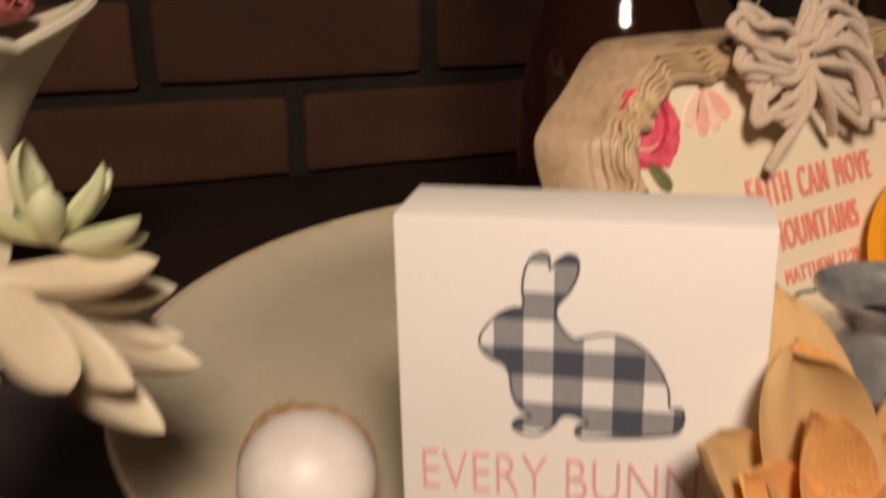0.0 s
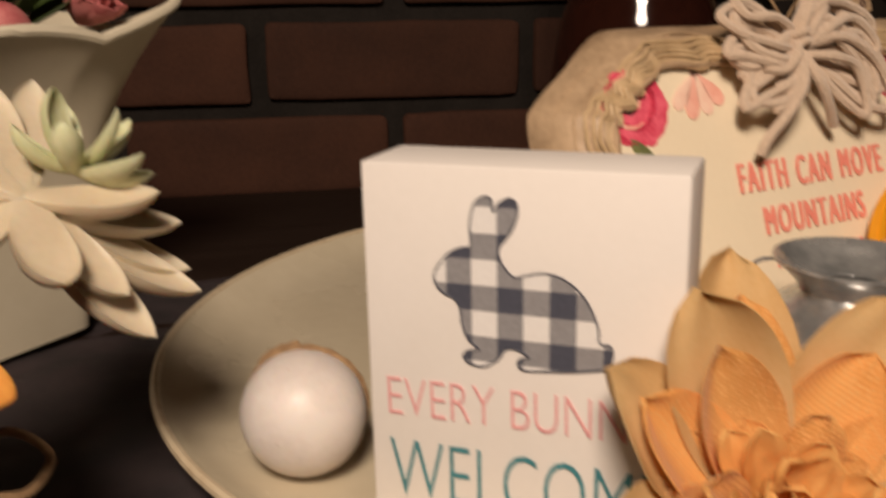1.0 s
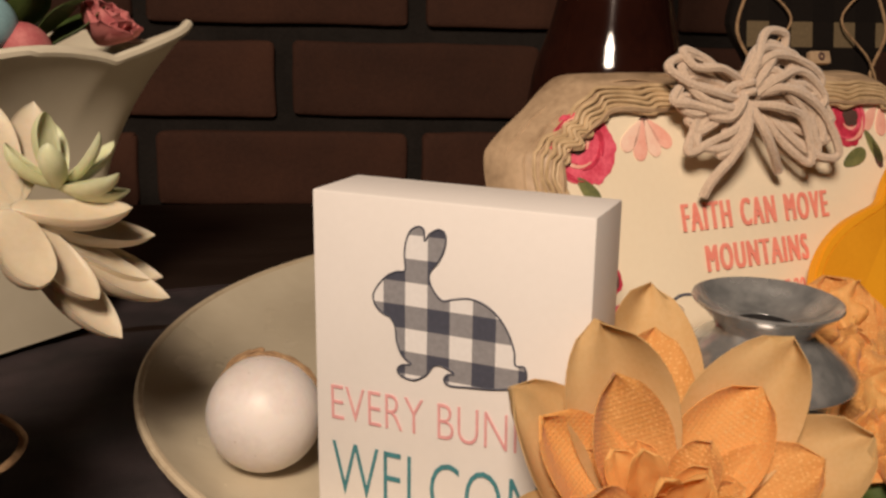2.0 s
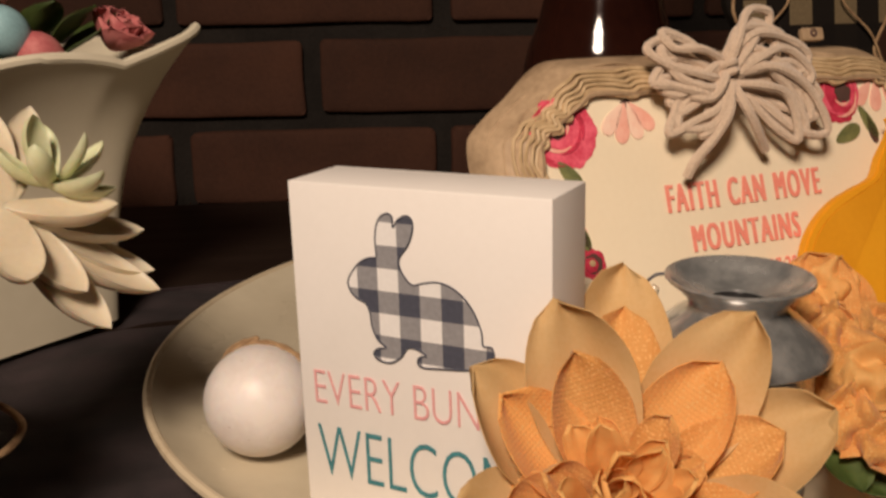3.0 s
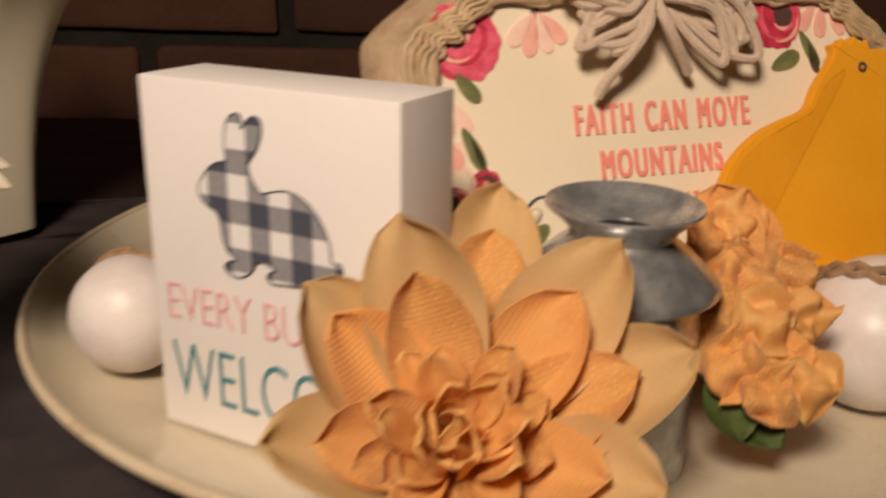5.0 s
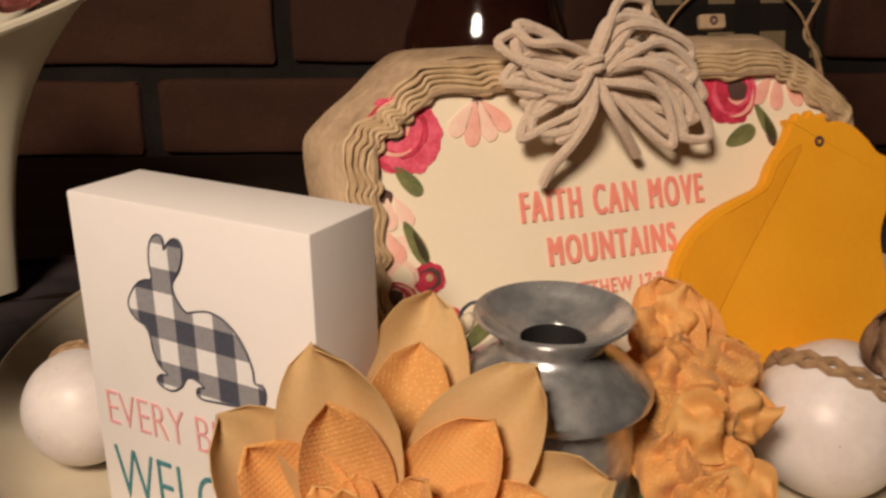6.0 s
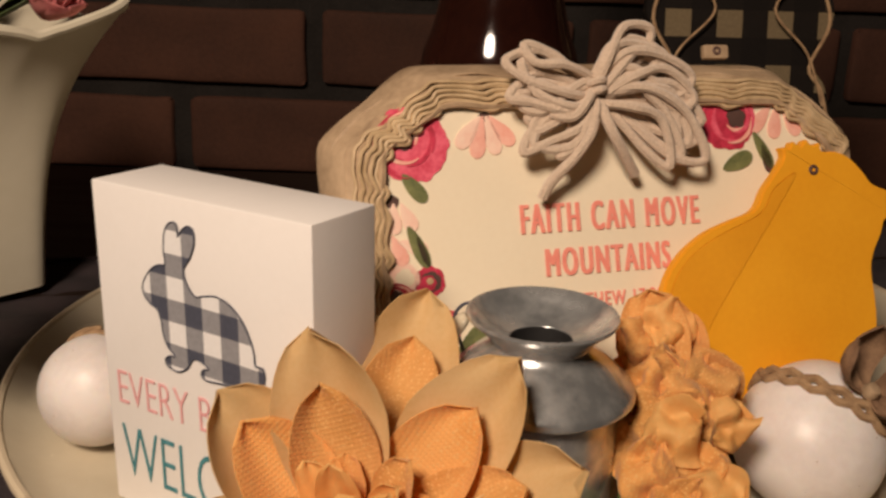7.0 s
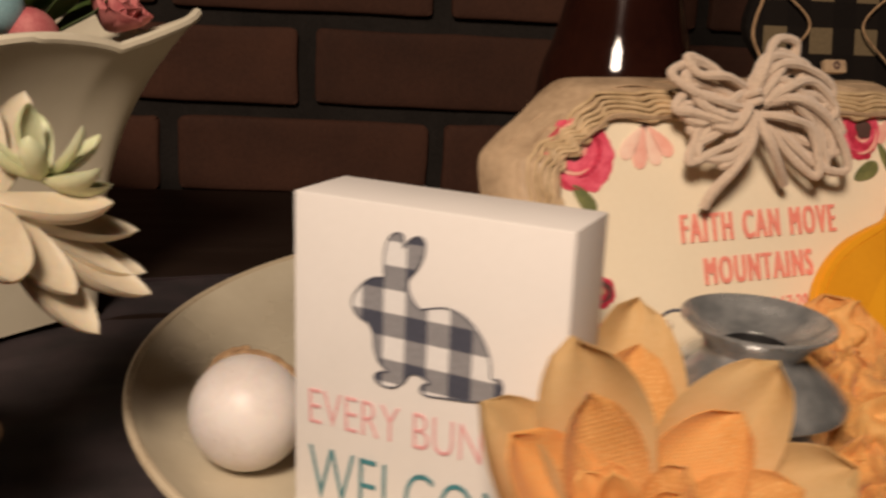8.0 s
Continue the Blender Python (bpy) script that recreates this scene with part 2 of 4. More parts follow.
def box(sx, sy, sz, bevel=0.0, seg=2, at=(0, 0, 0)):
    """A box with its base at z = 0, centred in x and y."""
    bm = bmesh.new()
    bmesh.ops.create_cube(bm, size=1)
    bmesh.ops.transform(bm, matrix=Matrix.Translation((at[0], at[1], at[2] + sz / 2)) @ Matrix.Diagonal((sx, sy, sz, 1)), verts=bm.verts)
    if bevel:
        bmesh.ops.bevel(bm, geom=bm.edges[:], offset=bevel, segments=seg, affect="EDGES", profile=0.6)
    return bm


def lathe(profile, seg=48, warp=None):
    """Turns (radius, height) pairs round z."""
    bm = bmesh.new()
    rings = []
    for r, z in profile:
        if r < 1e-6:
            rings.append([bm.verts.new((0, 0, z))])
            continue
        ring = []
        for i in range(seg):
            a = 2 * math.pi * i / seg
            k = warp(a, z) if warp else 1
            ring.append(bm.verts.new((r * k * math.cos(a), r * k * math.sin(a), z)))
        rings.append(ring)
    for p, q in zip(rings, rings[1:]):
        for i in range(seg):
            j = (i + 1) % seg
            if len(p) == 1:
                bm.faces.new((p[0], q[i], q[j]))
            elif len(q) == 1:
                bm.faces.new((p[i], p[j], q[0]))
            else:
                bm.faces.new((p[i], p[j], q[j], q[i]))
    return bm


def spline(points, n=8, closed=False):
    """Catmull-Rom through the points."""
    P = [Vector(p) for p in points]
    out, k = [], len(P)
    for i in range(k if closed else k - 1):
        g = (lambda j: P[j % k]) if closed else (lambda j: P[min(max(j, 0), k - 1)])
        a, b, c, d = g(i - 1), g(i), g(i + 1), g(i + 2)
        for s in range(n):
            t = s / n
            out.append(0.5 * ((2 * b) + (c - a) * t + (2 * a - 5 * b + 4 * c - d) * t * t + (3 * b - a - 3 * c + d) * t ** 3))
    if not closed:
        out.append(P[-1])
    return out


def tube(points, radius, seg=8, closed=False, bm=None):
    """A round cord along the points; radius is a number or a function of the way along, 0 to 1."""
    bm = bm or bmesh.new()
    P, k = points, len(points)
    rings, up = [], Vector((0.13, 0.21, 0.97))
    for i, p in enumerate(P):
        a = P[(i - 1) % k] if closed else P[max(i - 1, 0)]
        b = P[(i + 1) % k] if closed else P[min(i + 1, k - 1)]
        d = (b - a).normalized()
        side = d.cross(up)
        if side.length < 1e-4:
            side = d.cross(Vector((1, 0, 0)))
        side.normalize()
        up = side.cross(d)
        r = radius(i / max(k - 1, 1)) if callable(radius) else radius
        rings.append([bm.verts.new(p + r * (math.cos(2 * math.pi * s / seg) * side + math.sin(2 * math.pi * s / seg) * up)) for s in range(seg)])
    for i in range(k if closed else k - 1):
        p, q = rings[i], rings[(i + 1) % k]
        for s in range(seg):
            t = (s + 1) % seg
            bm.faces.new((p[s], p[t], q[t], q[s]))
    if not closed:
        bm.faces.new(rings[0][::-1])
        bm.faces.new(rings[-1])
    return bm


def plate(outline, depth, bevel=0.0):
    """A flat cutout: the outline lies in x and z, the front at y = 0, the back at y = depth."""
    bm = bmesh.new()
    f = bm.faces.new([bm.verts.new((p[0], 0, p[1])) for p in outline])
    r = bmesh.ops.extrude_face_region(bm, geom=[f])
    vs = [v for v in r["geom"] if isinstance(v, bmesh.types.BMVert)]
    bmesh.ops.translate(bm, vec=(0, depth, 0), verts=vs)
    if bevel:
        es = [e for e in bm.edges if len(e.link_faces) == 2 and abs(e.verts[0].co.y - e.verts[1].co.y) < 1e-7]
        bmesh.ops.bevel(bm, geom=es, offset=bevel, segments=2, affect="EDGES")
    return bm


def lettering(text, width, height, depth=0.0002, thin=0.0, bold=0.0, space=1.0, word=1.0):
    """Capitals of the given width and height, standing in x and z from their lower left corner."""
    cu = bpy.data.curves.new("letters", "FONT")
    cu.body, cu.size, cu.extrude, cu.offset = text, 1.0, 0.0, thin
    cu.resolution_u, cu.space_character, cu.space_word = 4, space, word
    ob = bpy.data.objects.new("letters", cu)
    scene.collection.objects.link(ob)
    me = bpy.data.meshes.new_from_object(ob.evaluated_get(bpy.context.evaluated_depsgraph_get()))
    bpy.data.objects.remove(ob)
    co = np.array([v.co[:] for v in me.vertices])
    lo, hi = co.min(0), co.max(0)
    bm = bmesh.new()
    bm.from_mesh(me)
    bpy.data.meshes.remove(me)
    for v in bm.verts:
        v.co = Vector(((v.co.x - lo[0]) / (hi[0] - lo[0]) * width, 0, (v.co.y - lo[1]) / (hi[1] - lo[1]) * height))
    r = bmesh.ops.extrude_face_region(bm, geom=bm.faces[:])
    vs = [v for v in r["geom"] if isinstance(v, bmesh.types.BMVert)]
    bmesh.ops.translate(bm, vec=(0, -depth, 0), verts=vs)
    if bold:
        src = bm.verts[:] + bm.edges[:] + bm.faces[:]
        for i, k in enumerate((-1, -0.5, 0.5, 1)):
            d = bmesh.ops.duplicate(bm, geom=src)["geom"]
            bmesh.ops.translate(bm, vec=(k * bold, -0.00001 * (i + 1), 0), verts=[v for v in d if isinstance(v, bmesh.types.BMVert)])
    return bm


def blade(length, width, cup=0.3, bend=0.4, tip=1.0, thick=0.0004, nu=12, nv=8, wave=0.0, seed=0, shoulder=0.0, twist=0.0, crease=0.0):
    """A petal or leaf from the origin along x, hollow side up. cup: sideways hollow; bend: radians by which it curls up."""
    rnd = random.Random(seed)
    ph, ph2 = rnd.uniform(0, 6), rnd.uniform(0, 6)
    shoulder = shoulder or 0.80 - 0.20 * tip
    bm = bmesh.new()
    grid = []
    for i in range(nu + 1):
        s = i / nu
        if s < shoulder:
            w = 0.22 + 0.78 * math.sin(s / shoulder * math.pi / 2) ** 1.2
        else:
            k = (s - shoulder) / (1 - shoulder)
            w = (1 - k ** 2.2) ** (0.75 * tip) * (1 - 0.12 * k) + 0.02
        a = bend * s
        R = length / bend if abs(bend) > 1e-3 else None
        cx = R * math.sin(a) if R else length * s
        cz = R * (1 - math.cos(a)) if R else 0
        row = []
        for j in range(nv + 1):
            t = 2 * j / nv - 1
            y = t * w * width / 2
            h = cup * w * width / 2 * t * t + wave * width * math.sin(5 * t + ph + 4 * s) * s * 0.5 + wave * width * 0.4 * math.sin(9 * s + ph2) * t
            h += twist * y * s + crease * width * abs(math.sin(3.2 * t + 5.5 * s + ph2)) * math.sin(7 * s - 4 * t + ph)
            row.append(bm.verts.new((cx - h * math.sin(a), y, cz + h * math.cos(a))))
        grid.append(row)
    for i in range(nu):
        for j in range(nv):
            bm.faces.new((grid[i][j], grid[i + 1][j], grid[i + 1][j + 1], grid[i][j + 1]))
    bmesh.ops.recalc_face_normals(bm, faces=bm.faces)
    bmesh.ops.solidify(bm, geom=bm.faces[:], thickness=thick)
    return bm


def fleshy(length, width, thick, bend=0.3, point=0.5, nu=16, seg=14, belly=0.55):
    """A plump succulent leaf along x, flat side up."""
    bm = bmesh.new()
    rings = []
    for i in range(nu + 1):
        s = 0.5 * (i / nu + math.sin(math.pi / 2 * i / nu)) if i < nu else 1.0
        s = 1 - (1 - s) ** 1.5
        w = (math.sin(math.pi * min(s / (2 * belly), 0.5)) ** 0.8 if s < belly else (1 - ((s - belly) / (1 - belly)) ** (1.4 + 1.2 * (1 - point))) ** (0.5 + 0.5 * point))
        w = max(w, 0.02)
        w = w * (0.45 + 0.55 * min(1, s / 0.4)) if s < 0.4 else w
        a = bend * s
        R = length / bend
        c = Vector((R * math.sin(a), 0, R * (1 - math.cos(a))))
        nrm = Vector((-math.sin(a), 0, math.cos(a)))
        ring = []
        for k in range(seg):
            g = 2 * math.pi * k / seg
            h = math.sin(g) * thick / 2 * w
            h = h * 0.75 if h > 0 else h * 1.1
            ring.append(bm.verts.new(c + Vector((0, math.cos(g) * width / 2 * w, 0)) + nrm * (h + 0.10 * width * w * math.cos(g) ** 2)))
        rings.append(ring)
    for p, q in zip(rings, rings[1:]):
        for k in range(seg):
            j = (k + 1) % seg
            bm.faces.new((p[k], p[j], q[j], q[k]))
    bm.faces.new(rings[0][::-1])
    bm.faces.new(rings[-1])
    return bm


def boat(length, width, bend):
    """A thick boat-shaped leaf along x, hollowed on its upper side and drawn out to a point."""
    bm = bmesh.new()
    nu, nv, rings = 18, 18, []
    for i in range(nu + 1):
        s = i / nu
        w = (0.40 + 0.60 * math.sin(min(s / 0.58, 1) * math.pi / 2)) if s < 0.58 else max(max(1 - ((s - 0.58) / 0.42) ** 2.3, 0) ** 0.75, 0.03)
        a, R = bend * s, length / bend
        ring = []
        for j in range(nv):
            g = 2 * math.pi * j / nv
            y, h = math.cos(g) * w * width / 2, math.sin(g)
            h = w * width * (h * 0.62 * (1 - 0.25 * s) if h < 0 else -h * 0.26 * s + 0.10 * h * (1 - s))
            ring.append(bm.verts.new((R * math.sin(a) - h * math.sin(a), y, R * (1 - math.cos(a)) + h * math.cos(a))))
        rings.append(ring)
    for p, q in zip(rings, rings[1:]):
        for j in range(nv):
            k = (j + 1) % nv
            bm.faces.new((p[j], p[k], q[k], q[j]))
    bm.faces.new(rings[0][::-1])
    bm.faces.new(rings[-1])
    return bm


def facing(where, normal, spin=0.0):
    """A pose at where whose z axis is the normal."""
    q = Vector(normal).to_track_quat("Z", "Y").to_matrix().to_4x4()
    return Matrix.Translation(where) @ q @ Matrix.Rotation(radians(spin), 4, "Z")


# ---- the room ----
WALL_YAW = 33.0
WALL = pose(-0.314, 0.449, 0, 0, 0, WALL_YAW)
BRICK_L, BRICK_H, JOINT, BRICK_D = 0.204, 0.060, 0.0135, 0.10


def slab(name, size, m, material, label, category):
    ob = part(name, box(*size), material, None, "", m, smooth=False)
    return tagged(ob, label, category, kind="structure")


slab("floor", (4.2, 3.6, 0.1), WALL @ pose(0.5, -1.6, -0.86), M_WOOD, "brown wooden floor of a dim room", "floor")
slab("ceiling", (4.2, 3.6, 0.1), WALL @ pose(0.5, -1.6, 1.70), M_WALL, "plain beige ceiling", "ceiling")
slab("wall_south", (4.2, 0.1, 2.46), WALL @ pose(0.5, -3.35, -0.76), M_WALL, "plain beige painted wall", "wall")
slab("wall_west", (0.1, 3.4, 2.46), WALL @ pose(-1.55, -1.6, -0.76), M_WALL, "plain beige painted wall", "wall")
slab("wall_east", (0.1, 3.4, 2.46), WALL @ pose(2.55, -1.6, -0.76), M_WALL, "plain beige painted wall", "wall")
brick_wall = slab("wall_north", (4.0, 0.12, 2.46), WALL @ pose(0.5, 0.068, -0.76), M_MORTAR, "dark red brick wall with recessed dark mortar joints", "brick wall")

table = thing("table", WALL @ pose(0.42, -0.52, 0), "dark wooden table standing against the brick wall", "table")
part("tabletop", box(1.5, 0.86, 0.03, 0.003, at=(0, 0, -0.0334)), M_TABLE, table)
for sx in (-0.68, 0.68):
    for sy in (-0.36, 0.36):
        part("leg", box(0.05, 0.05, 0.723, 0.004, at=(sx, sy, -0.76)), M_TABLE, table)


def runner_mesh():
    bm = bmesh.new()
    nx, ny = 150, 90
    rows = []
    for j in range(ny + 1):
        row = []
        for i in range(nx + 1):
            x, y = -0.60 + 1.20 * i / nx, -0.56 + 0.56 * j / ny
            z = -0.0022 + 0.0016 * noise.noise(Vector((x * 9, y * 30, 0.3))) + 0.0005 * math.sin(y * 260 + 3 * noise.noise(Vector((x * 14, y * 8, 2)))) + 0.0005 * noise.noise(Vector((x * 45, y * 60, 4)))
            row.append(bm.verts.new((x, y, z)))
        rows.append(row)
    for j in range(ny):
        for i in range(nx):
            bm.faces.new((rows[j][i], rows[j][i + 1], rows[j + 1][i + 1], rows[j + 1][i]))
    bmesh.ops.recalc_face_normals(bm, faces=bm.faces)
    bmesh.ops.solidify(bm, geom=bm.faces[:], thickness=0.0015)
    return bm


runner = thing("table_runner", pose(-0.193, 0.166, 0, 0, 0, 46) @ pose(0.22, 0, 0), "dark plum woven table cloth with faint creases and flecks", "tablecloth")
part("cloth", runner_mesh(), M_CLOTH, runner)
part("hem", tube([Vector((-0.60 + 1.2 * i / 80, 0.0006, -0.0022 + 0.0004 * noise.noise(Vector((i * 0.7, 1, 2))))) for i in range(81)], 0.0014, 8), M_CLOTH, runner, "rolled hem")

# ---- the dish and what stands in it ----
DISH = (0.044, 0.156)


def dish_edge(a, r):
    """How far the hand-made rim rises or dips at an angle."""
    return 0.0028 * math.cos(a - 1.4) * min(max((r - 0.163) / 0.017, 0), 1)


def oval(a, z=0):
    return 1 + 0.028 * math.cos(2 * (a - 1.17))


def dish_mesh():
    bm = lathe([(0, 0.0055), (0.10, 0.0055), (0.140, 0.0060), (0.157, 0.0072), (0.168, 0.0098), (0.1760, 0.0134), (0.1802, 0.0168), (0.1818, 0.0176),
                (0.1834, 0.0172), (0.1836, 0.0160), (0.1795, 0.0120), (0.171, 0.0072), (0.158, 0.0033), (0.145, 0.0010), (0.135, 0), (0, 0)], 128, oval)
    for v in bm.verts:
        v.co.z += dish_edge(math.atan2(v.co.y, v.co.x), math.hypot(v.co.x, v.co.y))
    return bm


dish = thing("serving_dish", pose(*DISH, 0), "large round cream glazed shallow dish on the dark cloth", "dish")
part("bowl", dish_mesh(), M_GLAZE, dish)
part("rim", tube([Vector((0.1821 * oval(a) * math.cos(a), 0.1821 * oval(a) * math.sin(a), 0.0166 + dish_edge(a, 0.1821)))
                  for a in [2 * math.pi * i / 128 for i in range(128)]], 0.0017, 8, True), M_RIM, dish, "worn tan edge of the rim")

# block sign, 3 by 4 inches
BW, BD, BH = 0.0762, 0.0242, 0.0957
sign = thing("block_sign", pose(0, -0.0005, 0.0079, -0.44, -1.06, 0.35) @ pose(BW / 2, BD / 2, 0), "white wooden block sign with a gingham rabbit and thin lettering", "block sign")
part("block", box(BW, BD, BH, 0.0007, 2), M_PAINT, sign)
face = pose(-BW / 2, -BD / 2 - 0.0002, BH)
RABBIT = [(18.0, 26.4), (19.6, 23.4), (22.2, 20.6), (25.0, 19.2), (27.2, 18.6), (27.0, 14.4), (27.6, 10.4), (29.0, 7.8), (31.0, 6.8), (32.4, 7.6), (32.6, 10.4), (34.0, 8.4), (36.4, 7.0),
          (38.2, 8.0), (38.2, 11.2), (36.6, 15.0), (34.0, 18.6), (34.6, 22.0), (37.4, 25.2), (40.6, 24.6), (44.6, 23.8), (48.8, 24.6), (52.6, 27.2), (55.4, 31.0), (57.2, 35.6), (57.6, 39.2), (60.0, 39.4), (60.6, 42.0), (59.4, 45.0), (55.6, 46.0),
          (51, 46.8), (45, 47.4), (40.0, 47.8), (38.4, 46.6), (39.2, 45.0), (41.2, 44.4), (38.0, 42.8), (35.4, 43.2), (33.4, 46.0), (30.0, 48.0), (26.4, 47.6), (25.0, 46.0), (26.4, 44.4), (29.0, 43.8), (26.4, 41.8), (24.8, 38.2), (24.4, 34.4), (23.0, 31.8), (20.6, 30.8), (18.6, 29.0)]


def rabbit_outline():
    pts = spline([(x / 1000, 0, -z / 1000) for x, z in RABBIT], 4, True)
    return [(p.x, p.z) for p in pts]


part("rabbit_print", plate(rabbit_outline(), 0.0002), M_GINGHAM, sign, "grey and white gingham rabbit", face @ pose(0, -0.0001, 0), smooth=False)
part("rabbit_outline", tube([Vector((x, 0, z)) for x, z in rabbit_outline()], 0.00026, 6, True), M_NAVY, sign, "thin dark outline", face @ pose(0, -0.0001, 0))
part("lettering", lettering("EVERY BUNNY", 0.0660, 0.0099, thin=-0.016), M_PINK, sign, "thin pink capitals", face @ pose(0.0050, 0, -0.0636, 0, -0.8, 0))
part("lettering", lettering("WELCOME", 0.0685, 0.0160, thin=-0.016), M_TEAL, sign, "thin teal capitals", face @ pose(0.0050, 0, -0.0860))

# plaque
PLAQUE = Matrix.Translation((0.0763, 0.0957, 0.0905)) @ Matrix.Rotation(radians(47.6), 4, "Z") @ Matrix.Rotation(radians(-20), 4, "X")
PC, PW, PTOP, PBOT, PT = 0.0345, 0.0935, 0.047, -0.0865, 0.018


def octagon(grow, cut=0.030):
    x0, x1, z0, z1 = PC - PW - grow, PC + PW + grow, PBOT - grow, PTOP + grow
    c = cut + 0.3 * grow
    return [(x0, z0 + c), (x0 - 0.0, z1 - c * 0.8), (x0 + c, z1), (x1 - c, z1), (x1, z1 - c * 0.8), (x1, z0 + c), (x1 - c, z0), (x0 + c, z0)]


def ring_points(grow, n=16, amp=0.0, freq=60.0, seed=0.0, cut=0.030):
    base = octagon(grow, cut)
    pts = []
    for i in range(8):
        a, b = Vector((base[i][0], base[i][1])), Vector((base[(i + 1) % 8][0], base[(i + 1) % 8][1]))
        m = n if (b - a).length > 0.06 else n // 2
        for k in range(m):
            p = a.lerp(b, k / m)
            d = Vector((p.x - PC, p.y - (PTOP + PBOT) / 2)).normalized()
            w = amp * noise.noise(Vector((p.x * freq, p.y * freq, seed)))
            pts.append(p + d * w)
    for _ in range(4):
        k = len(pts)
        pts = [(pts[i - 1] + pts[i] * 2 + pts[(i + 1) % k]) / 4 for i in range(k)]
    return pts


def plaque_edge():
    """The carved border: rings from the inner lip, over ridges, back to the rear edge."""
    steps = [(-0.0175, 0.0, 0.0022), (-0.0172, -0.0012, 0.0022), (-0.0160, -0.0016, 0.0022), (-0.0148, 0.0002, 0.0016), (-0.0135, -0.0006, 0.0016), (-0.0118, 0.0012, 0.0012), (-0.0105, 0.0008, 0.0012),
             (-0.0085, 0.0030, 0.0010), (-0.0068, 0.0042, 0.0010), (-0.0045, 0.0075, 0.0008), (-0.0020, 0.0120, 0.0008), (-0.0004, 0.0160, 0.0006), (0.0, PT, 0.0006), (-0.004, PT, 0.0)]
    bm = bmesh.new()
    rings = []
    for g, y, amp in steps:
        pts = ring_points(g, 44, amp * 1.3, 150.0, 1.5, 0.030 + 0.35 * g)
        ring = []
        for p in pts:
            d = 0.0008 * noise.noise(Vector((p.x * 90, p.y * 90, g * 260))) + 0.0003 * noise.noise(Vector((p.x * 300, p.y * 300, g * 120)))
            ring.append(bm.verts.new((p.x, y + d, p.y)))
        rings.append(ring)
    k = len(rings[0])
    for p, q in zip(rings, rings[1:]):
        for i in range(k):
            j = (i + 1) % k
            bm.faces.new((p[i], p[j], q[j], q[i]))
    return bm


plaque = thing("plaque", PLAQUE, "cream wooden plaque with carved brown edge and painted flowers", "plaque")
part("board", plate([(p.x, p.y) for p in ring_points(-0.010, 16)], PT - 0.0005), M_PAPER, plaque, "", pose(0, 0.0015, 0), smooth=False)
part("carved_edge", plaque_edge(), M_BARK, plaque, "brown carved wooden edge with wavy ridges")


def wavy(grow, n, amp, waves, phase, seed):
    """A ring that swings in and out along the border, less so at random stretches."""
    pts = ring_points(grow, n, 0.0006, 90.0, seed, 0.030 + 0.35 * grow)
    out = []
    for i, p in enumerate(pts):
        d = Vector((p.x - PC, p.y - (PTOP + PBOT) / 2)).normalized()
        k = 0.3 + 1.2 * abs(noise.noise(Vector((d.x * 5, d.y * 5, 3.1))))
        out.append(p + d * amp * k * math.sin(2 * math.pi * waves * i / len(pts) + phase + 2.6 * noise.noise(Vector((d.x * 6, d.y * 6, 9)))))
    return out


for i, (g, y, am) in enumerate(((-0.0172, -0.0002, 0.0020), (-0.0157, -0.0006, 0.0020), (-0.0141, -0.0008, 0.0020), (-0.0125, -0.0004, 0.0018), (-0.0108, 0.0004, 0.0014), (-0.0090, 0.0016, 0.0009))):
    part("ridge", tube([Vector((p.x, y + 0.0005 * noise.noise(Vector((p.x * 120, p.y * 120, i))), p.y)) for p in wavy(g, 130, am, 40, 0.10 * i, 2.0)],
                       lambda k: 0.00075 + 0.00015 * math.sin(70 * k), 6, True), M_GILT, plaque, "gilded wavy ridge")
for i, (g, y) in enumerate(((-0.0068, 0.0046), (-0.0034, 0.0100))):
    part("ridge", tube([Vector((p.x, y, p.y)) for p in ring_points(g, 60, 0.0030, 50.0, 11.0 + i)], lambda k: 0.0007 + 0.0003 * math.sin(40 * k), 6, True), M_BARK, plaque, "tan carved ridge")
FACE_Y = 0.0010
part("lettering", lettering("FAITH CAN MOVE", 0.0606, 0.0092, depth=0.00004, bold=0.00042, space=1.28, word=1.25), M_CORAL, plaque, "coral red capitals", pose(0.0010, FACE_Y, -0.0096, 0, -1.1, 0))
part("lettering", lettering("MOUNTAINS", 0.0420, 0.0087, depth=0.00004, bold=0.00042, space=1.24), M_CORAL, plaque, "coral red capitals", pose(0.0085, FACE_Y, -0.0231, 0, -1.1, 0))
part("lettering", lettering("MATTHEW 17:20", 0.0370, 0.0045, depth=0.00004, bold=0.00016, space=1.15), M_CORAL, plaque, "small coral red capitals", pose(0.0105, FACE_Y, -0.0334, 0, -1.1, 0))


def flat_petals(n, r0, r1, seed, wob=0.18, half=False):
    """A painted blossom: overlapping petal lobes laid in x and z."""
    rnd = random.Random(seed)
    pts = []
    for i in range(n * 8):
        a = 2 * math.pi * i / (n * 8)
        r = r0 + (r1 - r0) * abs(math.sin(n * a / 2 + seed)) ** 0.6
        r *= 1 + wob * (rnd.random() - 0.5) * 0.35
        pts.append((r * math.cos(a), r * math.sin(a)))
    return pts


